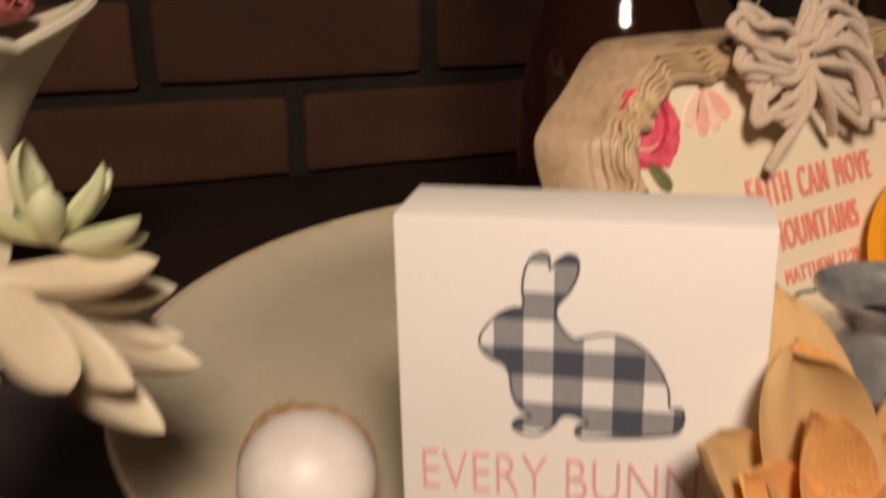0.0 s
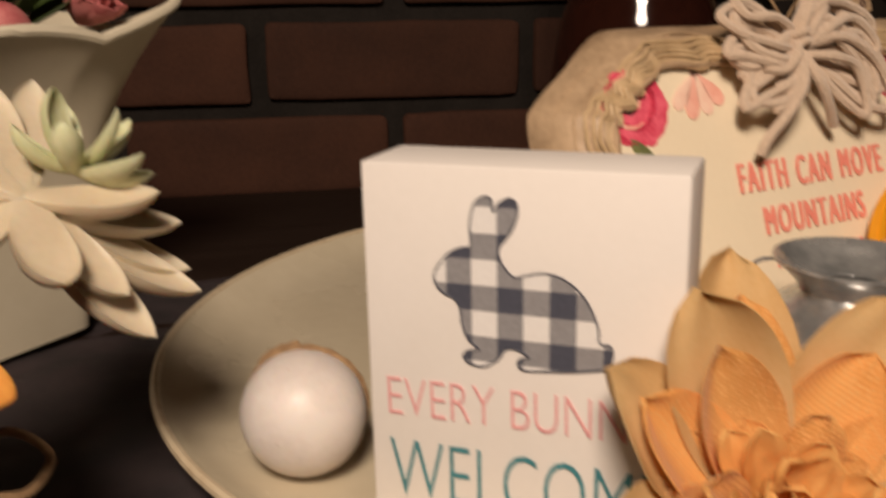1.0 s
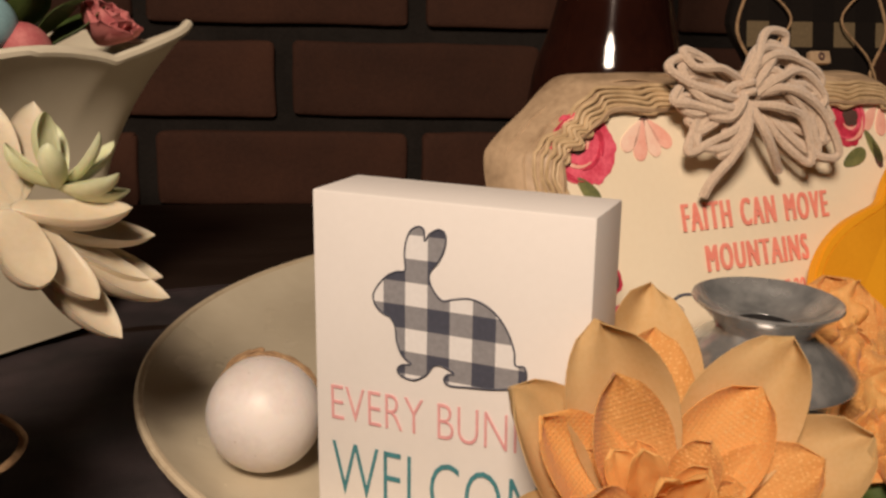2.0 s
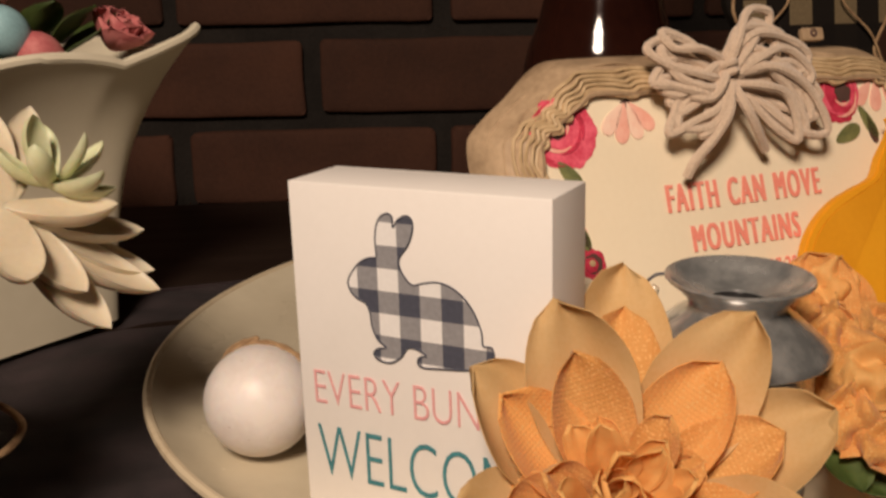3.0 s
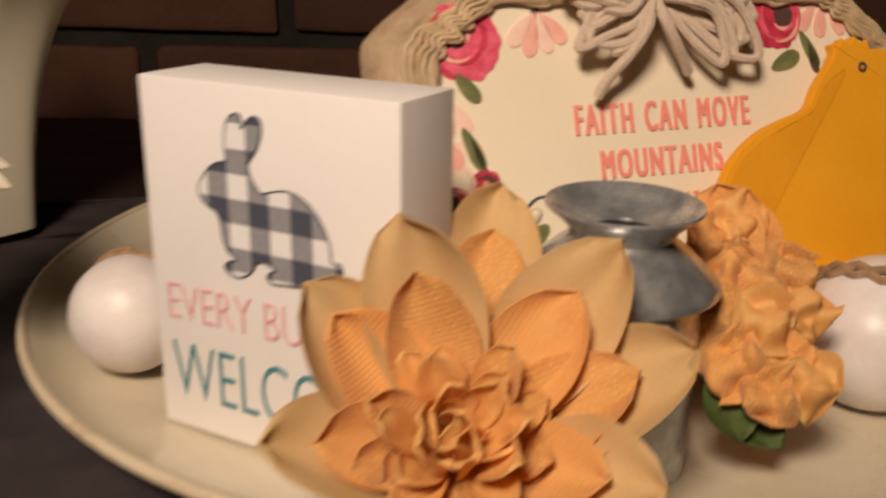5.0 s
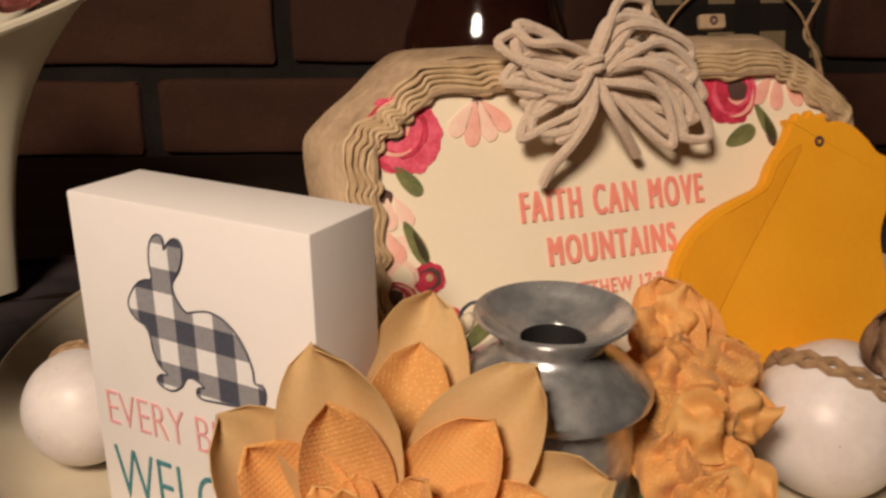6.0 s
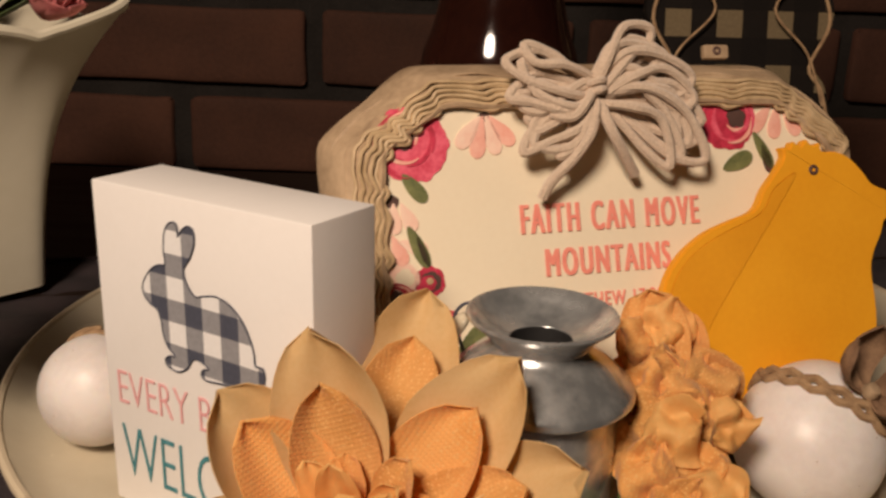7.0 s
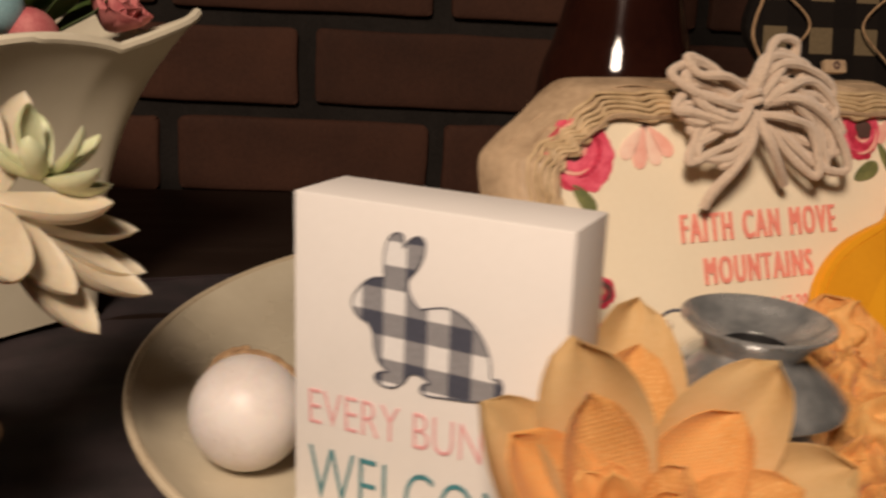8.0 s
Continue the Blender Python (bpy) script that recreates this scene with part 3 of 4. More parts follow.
def painted(x, z, n, r, layers, seed, name="painted_flower"):
    base = None
    for i, (k, material) in enumerate(layers):
        ob = part(name if base is None else "petal_ring", plate(flat_petals(n, r * k * 0.84, r * k, seed + i * 1.7), 0.0004), material, base or plaque, "",
                  pose(x, FACE_Y + 0.0002, z, 0, 37 * i, 0) if base is None else pose(0.10 * r * math.sin(i * 2.1), -0.00012 * i, 0.09 * r * math.cos(i * 1.7), 0, 41 * i, 0), smooth=False)
        base = base or ob


def painted_leaf(x, z, length, width, turn, material=M_SAGE):
    pts = []
    for i in range(24):
        a = 2 * math.pi * i / 24
        w = math.sin(a) * width / 2 * (0.55 + 0.45 * math.cos(a * 0.5) ** 2)
        pts.append((math.cos(a) * length / 2, w))
    part("painted_leaf", plate(pts, 0.0004), material, plaque, "", pose(x, FACE_Y + 0.0001, z, 0, turn, 0), smooth=False)



def crescent(r, a0, a1, fat):
    """A brush stroke that follows a circle, fat in the middle and thin at its ends."""
    n = 14
    k = [radians(a0 + (a1 - a0) * i / n) for i in range(n + 1)]
    f = [fat * math.sin(math.pi * (0.06 + 0.88 * i / n)) for i in range(n + 1)]
    return [((r + w / 2) * math.cos(a), (r + w / 2) * math.sin(a)) for a, w in zip(k, f)] + [((r - w / 2) * math.cos(a), (r - w / 2) * math.sin(a)) for a, w in list(zip(k, f))[::-1]]


def painted_rose(x, z, r, turn, seed, light=M_ROSELIT, dark=M_ROSE):
    """A round rose seen from the side: a lobed body, a dark heart off its middle and strokes that wind round it."""
    rnd = random.Random(seed)
    body = part("painted_flower", plate(flat_petals(6, r * 0.93, r, seed, 0.25), 0.0004), light, plaque, "", pose(x, FACE_Y + 0.0002, z, 0, turn, 0), smooth=False)
    part("heart", plate(flat_petals(5, r * 0.25, r * 0.34, seed), 0.0003), M_DARKP, body, "", pose(-0.28 * r, -0.0004, 0.12 * r), smooth=False)
    for i in range(9):
        q = r * (0.40 + 0.062 * i)
        a = 67 * i + rnd.uniform(-25, 25)
        part("brush_stroke", plate(crescent(q, a, a + rnd.uniform(90, 150), r * rnd.uniform(0.07, 0.15)), 0.0003), dark if i % 3 else M_BLUSH, body, "", pose(-0.28 * r * (1 - i / 9), -0.0002 - 0.00002 * i, 0.12 * r * (1 - i / 9)), smooth=False)


def painted_drop(x, z, length, width, turn, material):
    """One hanging petal, broad at its lower end."""
    pts = []
    for i in range(28):
        a = 2 * math.pi * i / 28
        pts.append((math.sin(a) * width / 2 * (0.62 - 0.38 * math.cos(a)), -length / 2 + length / 2 * math.cos(a)))
    part("painted_petal", plate(pts, 0.0004), material, plaque, "", pose(x, FACE_Y + 0.00012, z, 0, turn, 0), smooth=False)


painted_rose(-0.0328, 0.0190, 0.0118, 10, 1)
painted_rose(0.0742, 0.0255, 0.0105, 150, 10, M_ROSE, M_ROSELIT)
for x, turn, length, material in ((-0.0105, 38, 0.0125, M_PEACH), (-0.0098, 12, 0.0135, M_BLUSH), (-0.0088, -14, 0.0125, M_PEACH), (-0.0080, -40, 0.0120, M_BLUSH)):
    painted_drop(x, 0.0275, length, 0.0072, turn, material)
painted(-0.0092, 0.0268, 4, 0.0020, [(1, M_DARKP)], 2)
for x, turn in ((-0.0415, 25), (-0.0392, 0), (-0.0370, -25)):
    painted_drop(x, 0.0015, 0.0095, 0.0066, turn, M_PEACH)
painted(-0.0395, 0.0018, 4, 0.0022, [(1, M_DARKP)], 4)
for x, z, turn, material in ((-0.0440, -0.0085, 60, M_BLUSH), (-0.0425, -0.0080, 20, M_PEACH), (-0.0400, -0.0082, -20, M_BLUSH), (-0.0385, -0.0100, -70, M_PEACH)):
    painted_drop(x, z, 0.0098, 0.0068, turn, material)
painted(-0.0372, -0.0212, 4, 0.0050, [(1, M_PEACH), (0.6, M_PAPER)], 5)
painted(-0.0292, -0.0226, 6, 0.0050, [(1, M_ROSE), (0.66, M_DARKP), (0.50, M_ROSE), (0.22, M_GILT)], 6)
painted_rose(-0.0395, -0.0290, 0.0068, 60, 7, M_RED, M_ROSE)
painted_rose(-0.0262, -0.0365, 0.0062, 200, 8, M_ROSELIT, M_RED)
painted_rose(-0.0370, -0.0460, 0.0088, 20, 9, M_BLUSH, M_PEACH)
for x, turn in ((0.0905, 40), (0.0930, 10), (0.0955, -25)):
    painted_drop(x, 0.0300, 0.0115, 0.0070, turn, M_BLUSH)
painted_leaf(-0.0325, 0.0058, 0.0110, 0.0060, 50)
painted_leaf(-0.0322, -0.0120, 0.0140, 0.0056, 66)
painted_leaf(-0.0308, -0.0135, 0.0100, 0.0026, 70, M_DARKP)
painted_leaf(0.0772, 0.0112, 0.0118, 0.0070, -24)
painted_leaf(0.0868, 0.0150, 0.0135, 0.0050, 62)
painted_leaf(0.0880, 0.0120, 0.0100, 0.0040, 75, M_DARKP)
painted_leaf(-0.0460, -0.0200, 0.0130, 0.0058, 95)
painted_leaf(-0.0160, -0.0400, 0.0140, 0.0060, -40)

# yarn bow on the plaque
bow = thing("yarn_bow", PLAQUE @ pose(0.0238, -0.0052, 0.0335), "greige wool yarn bow with many loops on the plaque", "bow")
rnd = random.Random(5)
LOOPS = [(166, 28), (174, 29), (158, 29), (148, 31), (186, 27), (200, 25), (212, 28), (222, 25), (195, 22), (170, 21), (232, 22), (205, 16), (142, 29), (180, 26),
         (40, 31), (50, 31), (28, 29), (34, 26), (14, 34), (3, 36), (-7, 38), (-14, 39), (-21, 40), (-27, 38), (20, 26), (-10, 30), (-20, 33), (-34, 31), (44, 24), (0, 27), (-26, 33)]
for i, (deg, size) in enumerate(LOOPS):
    a, L = radians(deg + rnd.uniform(-4, 4)), size / 1000 * rnd.uniform(0.84, 1.04)
    d, s = Vector((math.cos(a), 0, math.sin(a))), Vector((-math.sin(a), 0, math.cos(a)))
    w, v = L * rnd.uniform(0.14, 0.26), L * rnd.uniform(0.02, 0.20)
    lift = -rnd.uniform(0.0006, 0.0040) - 0.0005 * (i % 4)
    sag = Vector((0, 0, -0.0026 * (L / 0.03) * rnd.uniform(0.3, 1.5)))
    start = Vector((0, -0.002, rnd.uniform(-0.004, 0.004)))
    pts = [start, start + d * L * 0.33 + s * w * 0.8 + Vector((0, lift, 0)), d * L * 0.72 + s * w * rnd.uniform(0.8, 1.2) + Vector((0, lift * 1.2, 0)) + sag * 0.6, d * L + s * rnd.uniform(-0.4, 0.5) * w + Vector((0, lift * 0.8, 0)) + sag * 1.6,
           d * L * 0.74 - s * v + Vector((0, lift * 0.5, 0)) + sag * 1.3, d * L * 0.36 - s * v * 0.6 + Vector((0, lift * 0.3, 0)) + sag * 0.4, Vector((0, 0.001, rnd.uniform(-0.004, 0.003)))]
    part("loop", tube(spline(pts, 7), lambda k: 0.00150 + 0.00010 * math.sin(37 * k + i), 7), M_YARN, bow)
for pts in ([(0, -0.003, -0.003), (-0.003, -0.006, -0.013), (-0.0085, -0.004, -0.021), (-0.0150, -0.001, -0.0275), (-0.0172, 0.002, -0.0325)],
            [(0.001, -0.003, -0.003), (0.003, -0.006, -0.012), (0.0075, -0.004, -0.019), (0.0135, 0.001, -0.0260)]):
    part("tail", tube(spline([Vector(p) for p in pts], 7), 0.0017, 8), M_YARN, bow)
part("knot", tube(spline([Vector((0.0022 * math.cos(t), -0.0035 + 0.0035 * math.sin(t), -0.003 + 0.0055 * t / 12)) for t in [0.6 * k for k in range(21)]], 2), 0.0013, 7), M_YARN, bow)

hook = thing("picture_hook", PLAQUE @ pose(0.0775, 0.012, 0.0476), "small tan hanging tab with a dark ring, on the plaque", "hook")
part("ring", tube([Vector((0.0011 * math.cos(a), -0.0015, 0.0027 + 0.0011 * math.sin(a))) for a in [2 * math.pi * i / 20 for i in range(20)]], 0.0005, 6, True), M_DARKP, hook)
part("tab", box(0.0095, 0.003, 0.0050, 0.0012), M_BARK, hook, "tan tab")

# chick cutout
CHICK = [(76.0, -5.4), (80.0, 1.0), (85.5, 7.6), (88.0, 11.6), (87.4, 14.4), (90.0, 14.0), (91.6, 16.2), (94.2, 14.6), (96.4, 16.8), (98.6, 14.8), (101.4, 15.6), (102.2, 12.8), (107, 12.6), (112, 10.6), (117.0, 5.8), (121.0, 1.2),
         (131.4, -2.8), (128.6, -5.6), (129.4, -8.6), (124.6, -10.4), (122.6, -15), (119.0, -22), (118.0, -28), (118.8, -36), (118.6, -46), (115.5, -58), (107, -70), (95, -77.5), (78, -79.0), (62, -74), (50, -64), (43.6, -52), (41.6, -40), (43.0, -28), (49.0, -18.8), (58, -12.2), (67, -8.6)]
chick = thing("chick_cutout", PLAQUE @ pose(0, -0.0088, 0), "bright yellow painted wooden chick leaning against the plaque", "chick ornament")
co = [(p.x, p.z) for p in spline([(x / 1000, 0, z / 1000) for x, z in CHICK], 4, True)]
part("body", plate(co, 0.0042, 0.0005), M_CHICK, chick)
# thin panel whose darker yellow paints the soft shading on the wing side
wing = [(p.x, p.z) for p in spline([(x / 1000, 0, z / 1000) for x, z in [(92.0, 6.0), (84, -6), (75, -18), (66, -30), (57, -43), (51, -56), (46, -50), (44.0, -40), (45.4, -28.6), (51.0, -20.4), (59.6, -14.4), (68.4, -10.6), (78.2, -6.2), (83.6, 1.6)]], 4, True)]
part("wing", plate(wing, 0.0010, 0.0003), M_CHICKSHADE, chick, "wing, its soft shading painted in a darker yellow", Matrix.Translation((0, -0.0003, 0)))
part("eye", tube([Vector((0.0983 + 0.0012 * math.cos(a), 0, 0.0068 + 0.0012 * math.sin(a))) for a in [2 * math.pi * i / 14 for i in range(14)]], 0.0006, 6, True), M_DARKP, chick, "small dark ring eye")

# milk can
can = thing("milk_can", pose(0.1096, 0.0495, 0.0057), "small galvanised metal milk can with a flared mouth", "milk can")
part("body", lathe([(0, 0), (0.0200, 0), (0.0216, 0.0008), (0.0216, 0.0025), (0.0212, 0.0035), (0.0214, 0.036), (0.0215, 0.0485), (0.0215, 0.0505), (0, 0.0505)], 56), M_ZINC, can)
part("shoulder", lathe([(0.0208, 0.0510), (0.0248, 0.0500), (0.0254, 0.0506), (0.0254, 0.0518), (0.0246, 0.0530), (0.0208, 0.0566), (0.0172, 0.0598), (0.0148, 0.0615), (0.0134, 0.0628), (0.0129, 0.0644)], 56), M_ZINC, can)
part("mouth", lathe([(0.0128, 0.0625), (0.0138, 0.0652), (0.0168, 0.0682), (0.0190, 0.0698), (0.0198, 0.0707), (0.0196, 0.0714), (0.0188, 0.0712), (0.0168, 0.0688), (0.0146, 0.0671), (0.0112, 0.0654), (0.0082, 0.0644), (0.0081, 0.0640)], 56), M_ZINC, can)
# shallow cup, its deep shade given by colour alone
part("hollow", lathe([(0.0081, 0.0641), (0.0080, 0.0610), (0.0079, 0.0560), (0, 0.0560)], 32), M_HOLESHADE, can, "inside coloured black for its shade")
SIDE = Matrix.Rotation(radians(12), 4, "Z")
pts = [Vector((-0.0185, 0.004, 0.0694)), Vector((-0.0225, 0.004, 0.0686)), Vector((-0.0252, 0.004, 0.0652)), Vector((-0.0248, 0.004, 0.0610)), Vector((-0.0222, 0.004, 0.0545))]
part("handle", tube(spline(pts, 6), 0.0005, 6), M_NAVY, can, "thin dark wire handle", SIDE)
part("grip", lathe([(0, -0.0046), (0.0012, -0.0044), (0.0020, -0.0026), (0.0023, 0), (0.0020, 0.0026), (0.0012, 0.0044), (0, 0.0046)], 20), M_GLAZE, can, "small cream wooden grip", SIDE @ pose(-0.0245, 0.004, 0.0618, 0, 35, 0))


# eggs
def egg(name, m, r, long_, label, ring_z, seed, cord=0.0011):
    ob = thing(name, m, label, "egg")
    prof = []
    for i in range(25):
        a = math.pi * i / 24
        z = -math.cos(a)
        prof.append((max(math.sin(a), 0) * r * (1 - 0.10 * z), z * long_))
    prof[0], prof[-1] = (0, -long_), (0, long_)
    part("shell", lathe(prof, 40), M_EGG, ob)
    zz = ring_z * long_
    rr = r * math.sqrt(1 - ring_z ** 2) * (1 - 0.10 * ring_z)
    rnd = random.Random(seed)
    for k, off in enumerate((-0.85 * cord, 0.85 * cord)):
        pts = []
        for i in range(72):
            a = 2 * math.pi * i / 72
            pts.append(Vector(((rr + 0.6 * cord) * math.cos(a), (rr + 0.6 * cord) * math.sin(a), zz + off + 0.5 * cord * math.sin(18 * a + 3.1 * k))))
        part("twine", tube(pts, cord, 6, True), M_JUTE, ob, "braided jute twine")
    return ob, rr, zz


egg1, r1, z1 = egg("speckled_egg", facing((-0.0314, 0.0197, 0.0262), (-0.30, 0.90, 0.05)), 0.0178, 0.0195, "white speckled egg with jute twine lying in the dish", 0.22, 3, 0.0007)
for i, a in enumerate((50, 75, 62)):
    part("bow_loop", tube(spline([Vector((r1, 0, z1)), Vector((r1 + 0.0008, 0.0025, z1 + 0.0022)), Vector((r1 + 0.0012, 0, z1 + 0.001)), Vector((r1 + 0.0008, -0.0025, z1))], 5), 0.0007, 6), M_JUTE, egg1, "", Matrix.Rotation(radians(a), 4, "Z"))

egg2, r2, z2 = egg("decorated_egg", facing((0.1670, 0.1200, 0.0295), (0.15, 0.72, 0.68), 20), 0.0222, 0.0236, "white egg with jute braid and brown bow beside the chick", 0.30, 9, 0.0014)
BOW_DIR = Vector((0.56, -0.16, 0.80)).normalized()
bow_m = egg2.matrix_world.inverted() @ facing(egg2.matrix_world.translation + BOW_DIR * 0.0226, BOW_DIR)
for phi, L, wd in ((-60, 0.026, 0.013), (-15, 0.024, 0.012), (60, 0.024, 0.013), (120, 0.022, 0.012), (-110, 0.020, 0.009)):
    part("ribbon_loop", blade(L, wd, 0.45, 2.2, 0.4, 0.0006, 14, 6, 0.05, phi + 200), M_BROWN, egg2, "brown ribbon loop", bow_m @ Matrix.Rotation(radians(phi), 4, "Z") @ pose(0.001, 0, 0.001, 0, 18, 0))
part("bead", lathe([(0, 0), (0.0022, 0.0008), (0.0026, 0.0024), (0.0020, 0.0042), (0, 0.0048)], 16), M_BARK, egg2, "small brown bead", bow_m)


# flowers
def along(base, tip, up, bend):
    """The pose and length of a blade that curls by bend from base to tip, hollow side towards up."""
    d = tip - base
    span = d.length
    d.normalize()
    z = (up - d * up.dot(d)).normalized()
    x = d * math.cos(bend / 2) - z * math.sin(bend / 2)
    z = z * math.cos(bend / 2) + d * math.sin(bend / 2)
    m = Matrix((x, z.cross(x), z)).transposed().to_4x4()
    m.translation = base
    return m, span * (bend / 2) / math.sin(bend / 2)


def dahlia(base, normal, tips, label, seed):
    """Eight pale linen petals, each with a burlap petal lying in it, round a heart of small cupped petals."""
    ob = thing("silk_flower", facing(base, normal), label, "flower")
    inv = ob.matrix_world.inverted()
    rnd = random.Random(seed)
    base, normal = Vector(base), Vector(normal).normalized()
    for i, (tip, width, bend) in enumerate(tips):
        tip = Vector(tip)
        m, L = along(base, tip, normal, bend)
        outer = part("petal", blade(L, width, 0.46, bend, 0.72, 0.00025, 18, 12, 0.08, rnd.randint(0, 9999), 0.60, rnd.uniform(-0.25, 0.25)), M_PALE, ob, "pale linen petal", inv @ m)
        inner, L = along(base + normal * 0.0022, base + (tip - base) * rnd.uniform(0.72, 0.80) + normal * 0.0034, normal, bend + 0.1)
        part("burlap_petal", blade(L, width * rnd.uniform(0.76, 0.86), 0.52, bend + 0.1, 0.66, 0.00025, 16, 12, 0.07, rnd.randint(0, 9999), 0.58), M_PETAL, outer, "orange burlap petal", m.inverted() @ inner)
    for count, foot, length, width, tilt, rise, curl, material in ((8, 0.0065, 0.0200, 0.0125, 26, 0.0040, 0.10, M_PETAL), (8, 0.0062, 0.0195, 0.0115, 40, 0.0058, 0.05, M_PETAL), (9, 0.0055, 0.0200, 0.0100, 54, 0.0070, 0.08, M_HEART),
                                                                   (6, 0.0040, 0.0160, 0.0108, 63, 0.0080, 0.20, M_HEART), (4, 0.0028, 0.0140, 0.0112, 74, 0.0084, 0.45, M_HEART), (2, 0.0014, 0.0115, 0.0105, 84, 0.0086, 0.70, M_HEART)):
        start = rnd.uniform(0, 360)
        for i in range(count):
            part("petal", blade(length * rnd.uniform(0.86, 1.12), width * rnd.uniform(0.85, 1.1), rnd.uniform(0.35, 0.6), curl * rnd.uniform(0.4, 1.6), 0.52, 0.00025, 16, 14, 0.07, rnd.randint(0, 9999), 0.60, rnd.uniform(-0.3, 0.3), 0.04), material, ob, "",
                 Matrix.Rotation(radians(start + 360 * i / count + rnd.uniform(-16, 16)), 4, "Z") @ pose(foot, 0, rise, rnd.uniform(-22, 22), -(tilt + rnd.uniform(-12, 12)), 0))
    part("core", lathe([(0, -0.0060), (0.0040, -0.0060), (0.0056, -0.0020), (0.0060, 0.0030), (0.0040, 0.0065), (0.0016, 0.0085), (0, 0.0088)], 24), M_PETAL, ob, "orange fabric core")
    return ob


dahlia((0.0955, -0.0078, 0.0300), (0.28, -0.62, 0.73),
       [((0.0801, 0.0409, 0.0790), 0.0265, 0.50), ((0.1190, 0.0205, 0.0772), 0.0265, 0.55), ((0.0775, -0.0040, 0.0822), 0.0265, 0.55), ((0.0619, -0.0181, 0.0675), 0.0265, 0.50),
        ((0.0674, -0.0412, 0.0419), 0.0250, 0.40), ((0.1390, 0.0155, 0.0582), 0.0265, 0.45), ((0.1430, -0.0120, 0.0400), 0.0250, 0.40), ((0.1140, -0.0520, 0.0270), 0.0290, 0.45)],
       "large orange burlap dahlia with pale linen outer petals, on the rim", 11)

# a looser flower of folded petals, between the milk can and the egg
CLUSTER = Vector((0.1370, 0.0740, 0.0400))
folded = thing("silk_flower", facing(CLUSTER, (0.26, -0.66, 0.68)), "crumpled orange burlap flower between milk can and egg", "flower")
rnd = random.Random(23)
fi = folded.matrix_world.inverted()
LOOK = Vector((0.24, -0.86, 0.45)).normalized()
for x, y, z, width, bend, material in ((0.1216, 0.0930, 0.0735, 0.020, 0.6, M_PETAL), (0.1290, 0.0960, 0.0690, 0.020, 0.7, M_PETAL), (0.1440, 0.0985, 0.0570, 0.022, 0.7, M_PETAL), (0.1225, 0.0830, 0.0600, 0.020, 0.8, M_PETAL),
                                      (0.1290, 0.0640, 0.0440, 0.020, 0.9, M_PETAL), (0.1500, 0.0880, 0.0420, 0.020, 0.7, M_PETAL), (0.1380, 0.0560, 0.0360, 0.021, 1.0, M_HEART), (0.1560, 0.0600, 0.0270, 0.022, 0.8, M_PETAL)):
    m, L = along(CLUSTER, Vector((x, y, z)), LOOK, bend)
    part("petal", blade(L, width, rnd.uniform(0.3, 0.7), bend, 0.42, 0.00025, 20, 18, rnd.uniform(0.06, 0.12), rnd.randint(0, 9999), 0.64, rnd.uniform(-0.3, 0.3), 0.09), material, folded, "", fi @ m)
# folds of lighter cloth that close over one another
for x, y, z, r in ((0.1400, 0.0830, 0.0510, 0.0135), (0.1300, 0.0850, 0.0600, 0.0115), (0.1400, 0.0600, 0.0430, 0.0140), (0.1520, 0.0580, 0.0355, 0.0125), (0.1340, 0.0720, 0.0500, 0.0120), (0.1470, 0.0760, 0.0440, 0.0120)):
    spot = facing((x, y, z), LOOK + Vector((rnd.uniform(-0.3, 0.3), 0, rnd.uniform(-0.3, 0.3))), rnd.uniform(0, 360))
    for i in range(3):
        part("petal", blade(r * rnd.uniform(1.2, 1.5), r * rnd.uniform(1.3, 1.6), rnd.uniform(0.4, 0.7), rnd.uniform(0.7, 1.3), 0.40, 0.00025, 20, 18, rnd.uniform(0.16, 0.26), rnd.randint(0, 9999), 0.62, rnd.uniform(-0.4, 0.4), 0.13), M_HEART if i == 1 else M_PETAL, folded, "",
             fi @ spot @ Matrix.Rotation(radians(120 * i + rnd.uniform(-20, 20)), 4, "Z") @ pose(0.42 * r, 0, 0.35 * r - 0.0012 * i, 180, 0, 0) @ pose(-0.62 * r, 0, 0, 0, 24, 0))
part("core", lathe([(0, -0.0300), (0.0016, -0.0300), (0.0018, -0.0100), (0.0060, -0.0030), (0.0075, 0.0030), (0.0050, 0.0080), (0, 0.0100)], 24), M_PETAL, folded, "orange fabric core on a thin stem")
for k, (x, y, z, spin, L) in enumerate(((0.1395, 0.0536, 0.0281, -75, 0.024), (0.1450, 0.0570, 0.0230, -50, 0.022))):
    leaf = thing("silk_leaf", facing((x, y, z), (0.25, -0.70, 0.66), spin) @ pose(-L / 2, 0, 0), "green fabric leaf under the orange flower", "leaf", "leaves under the flower")
    part("blade", blade(L, 0.013, 0.35, 0.5, 0.9, 0.0004, 12, 8, 0.06, 60 + k), M_LEAF, leaf)

# dark bottle in the middle of the dish
bottle = thing("tall_bottle", pose(0.036, 0.150, 0.0055), "tall glossy oxblood brown bottle in the middle of the dish", "bottle")
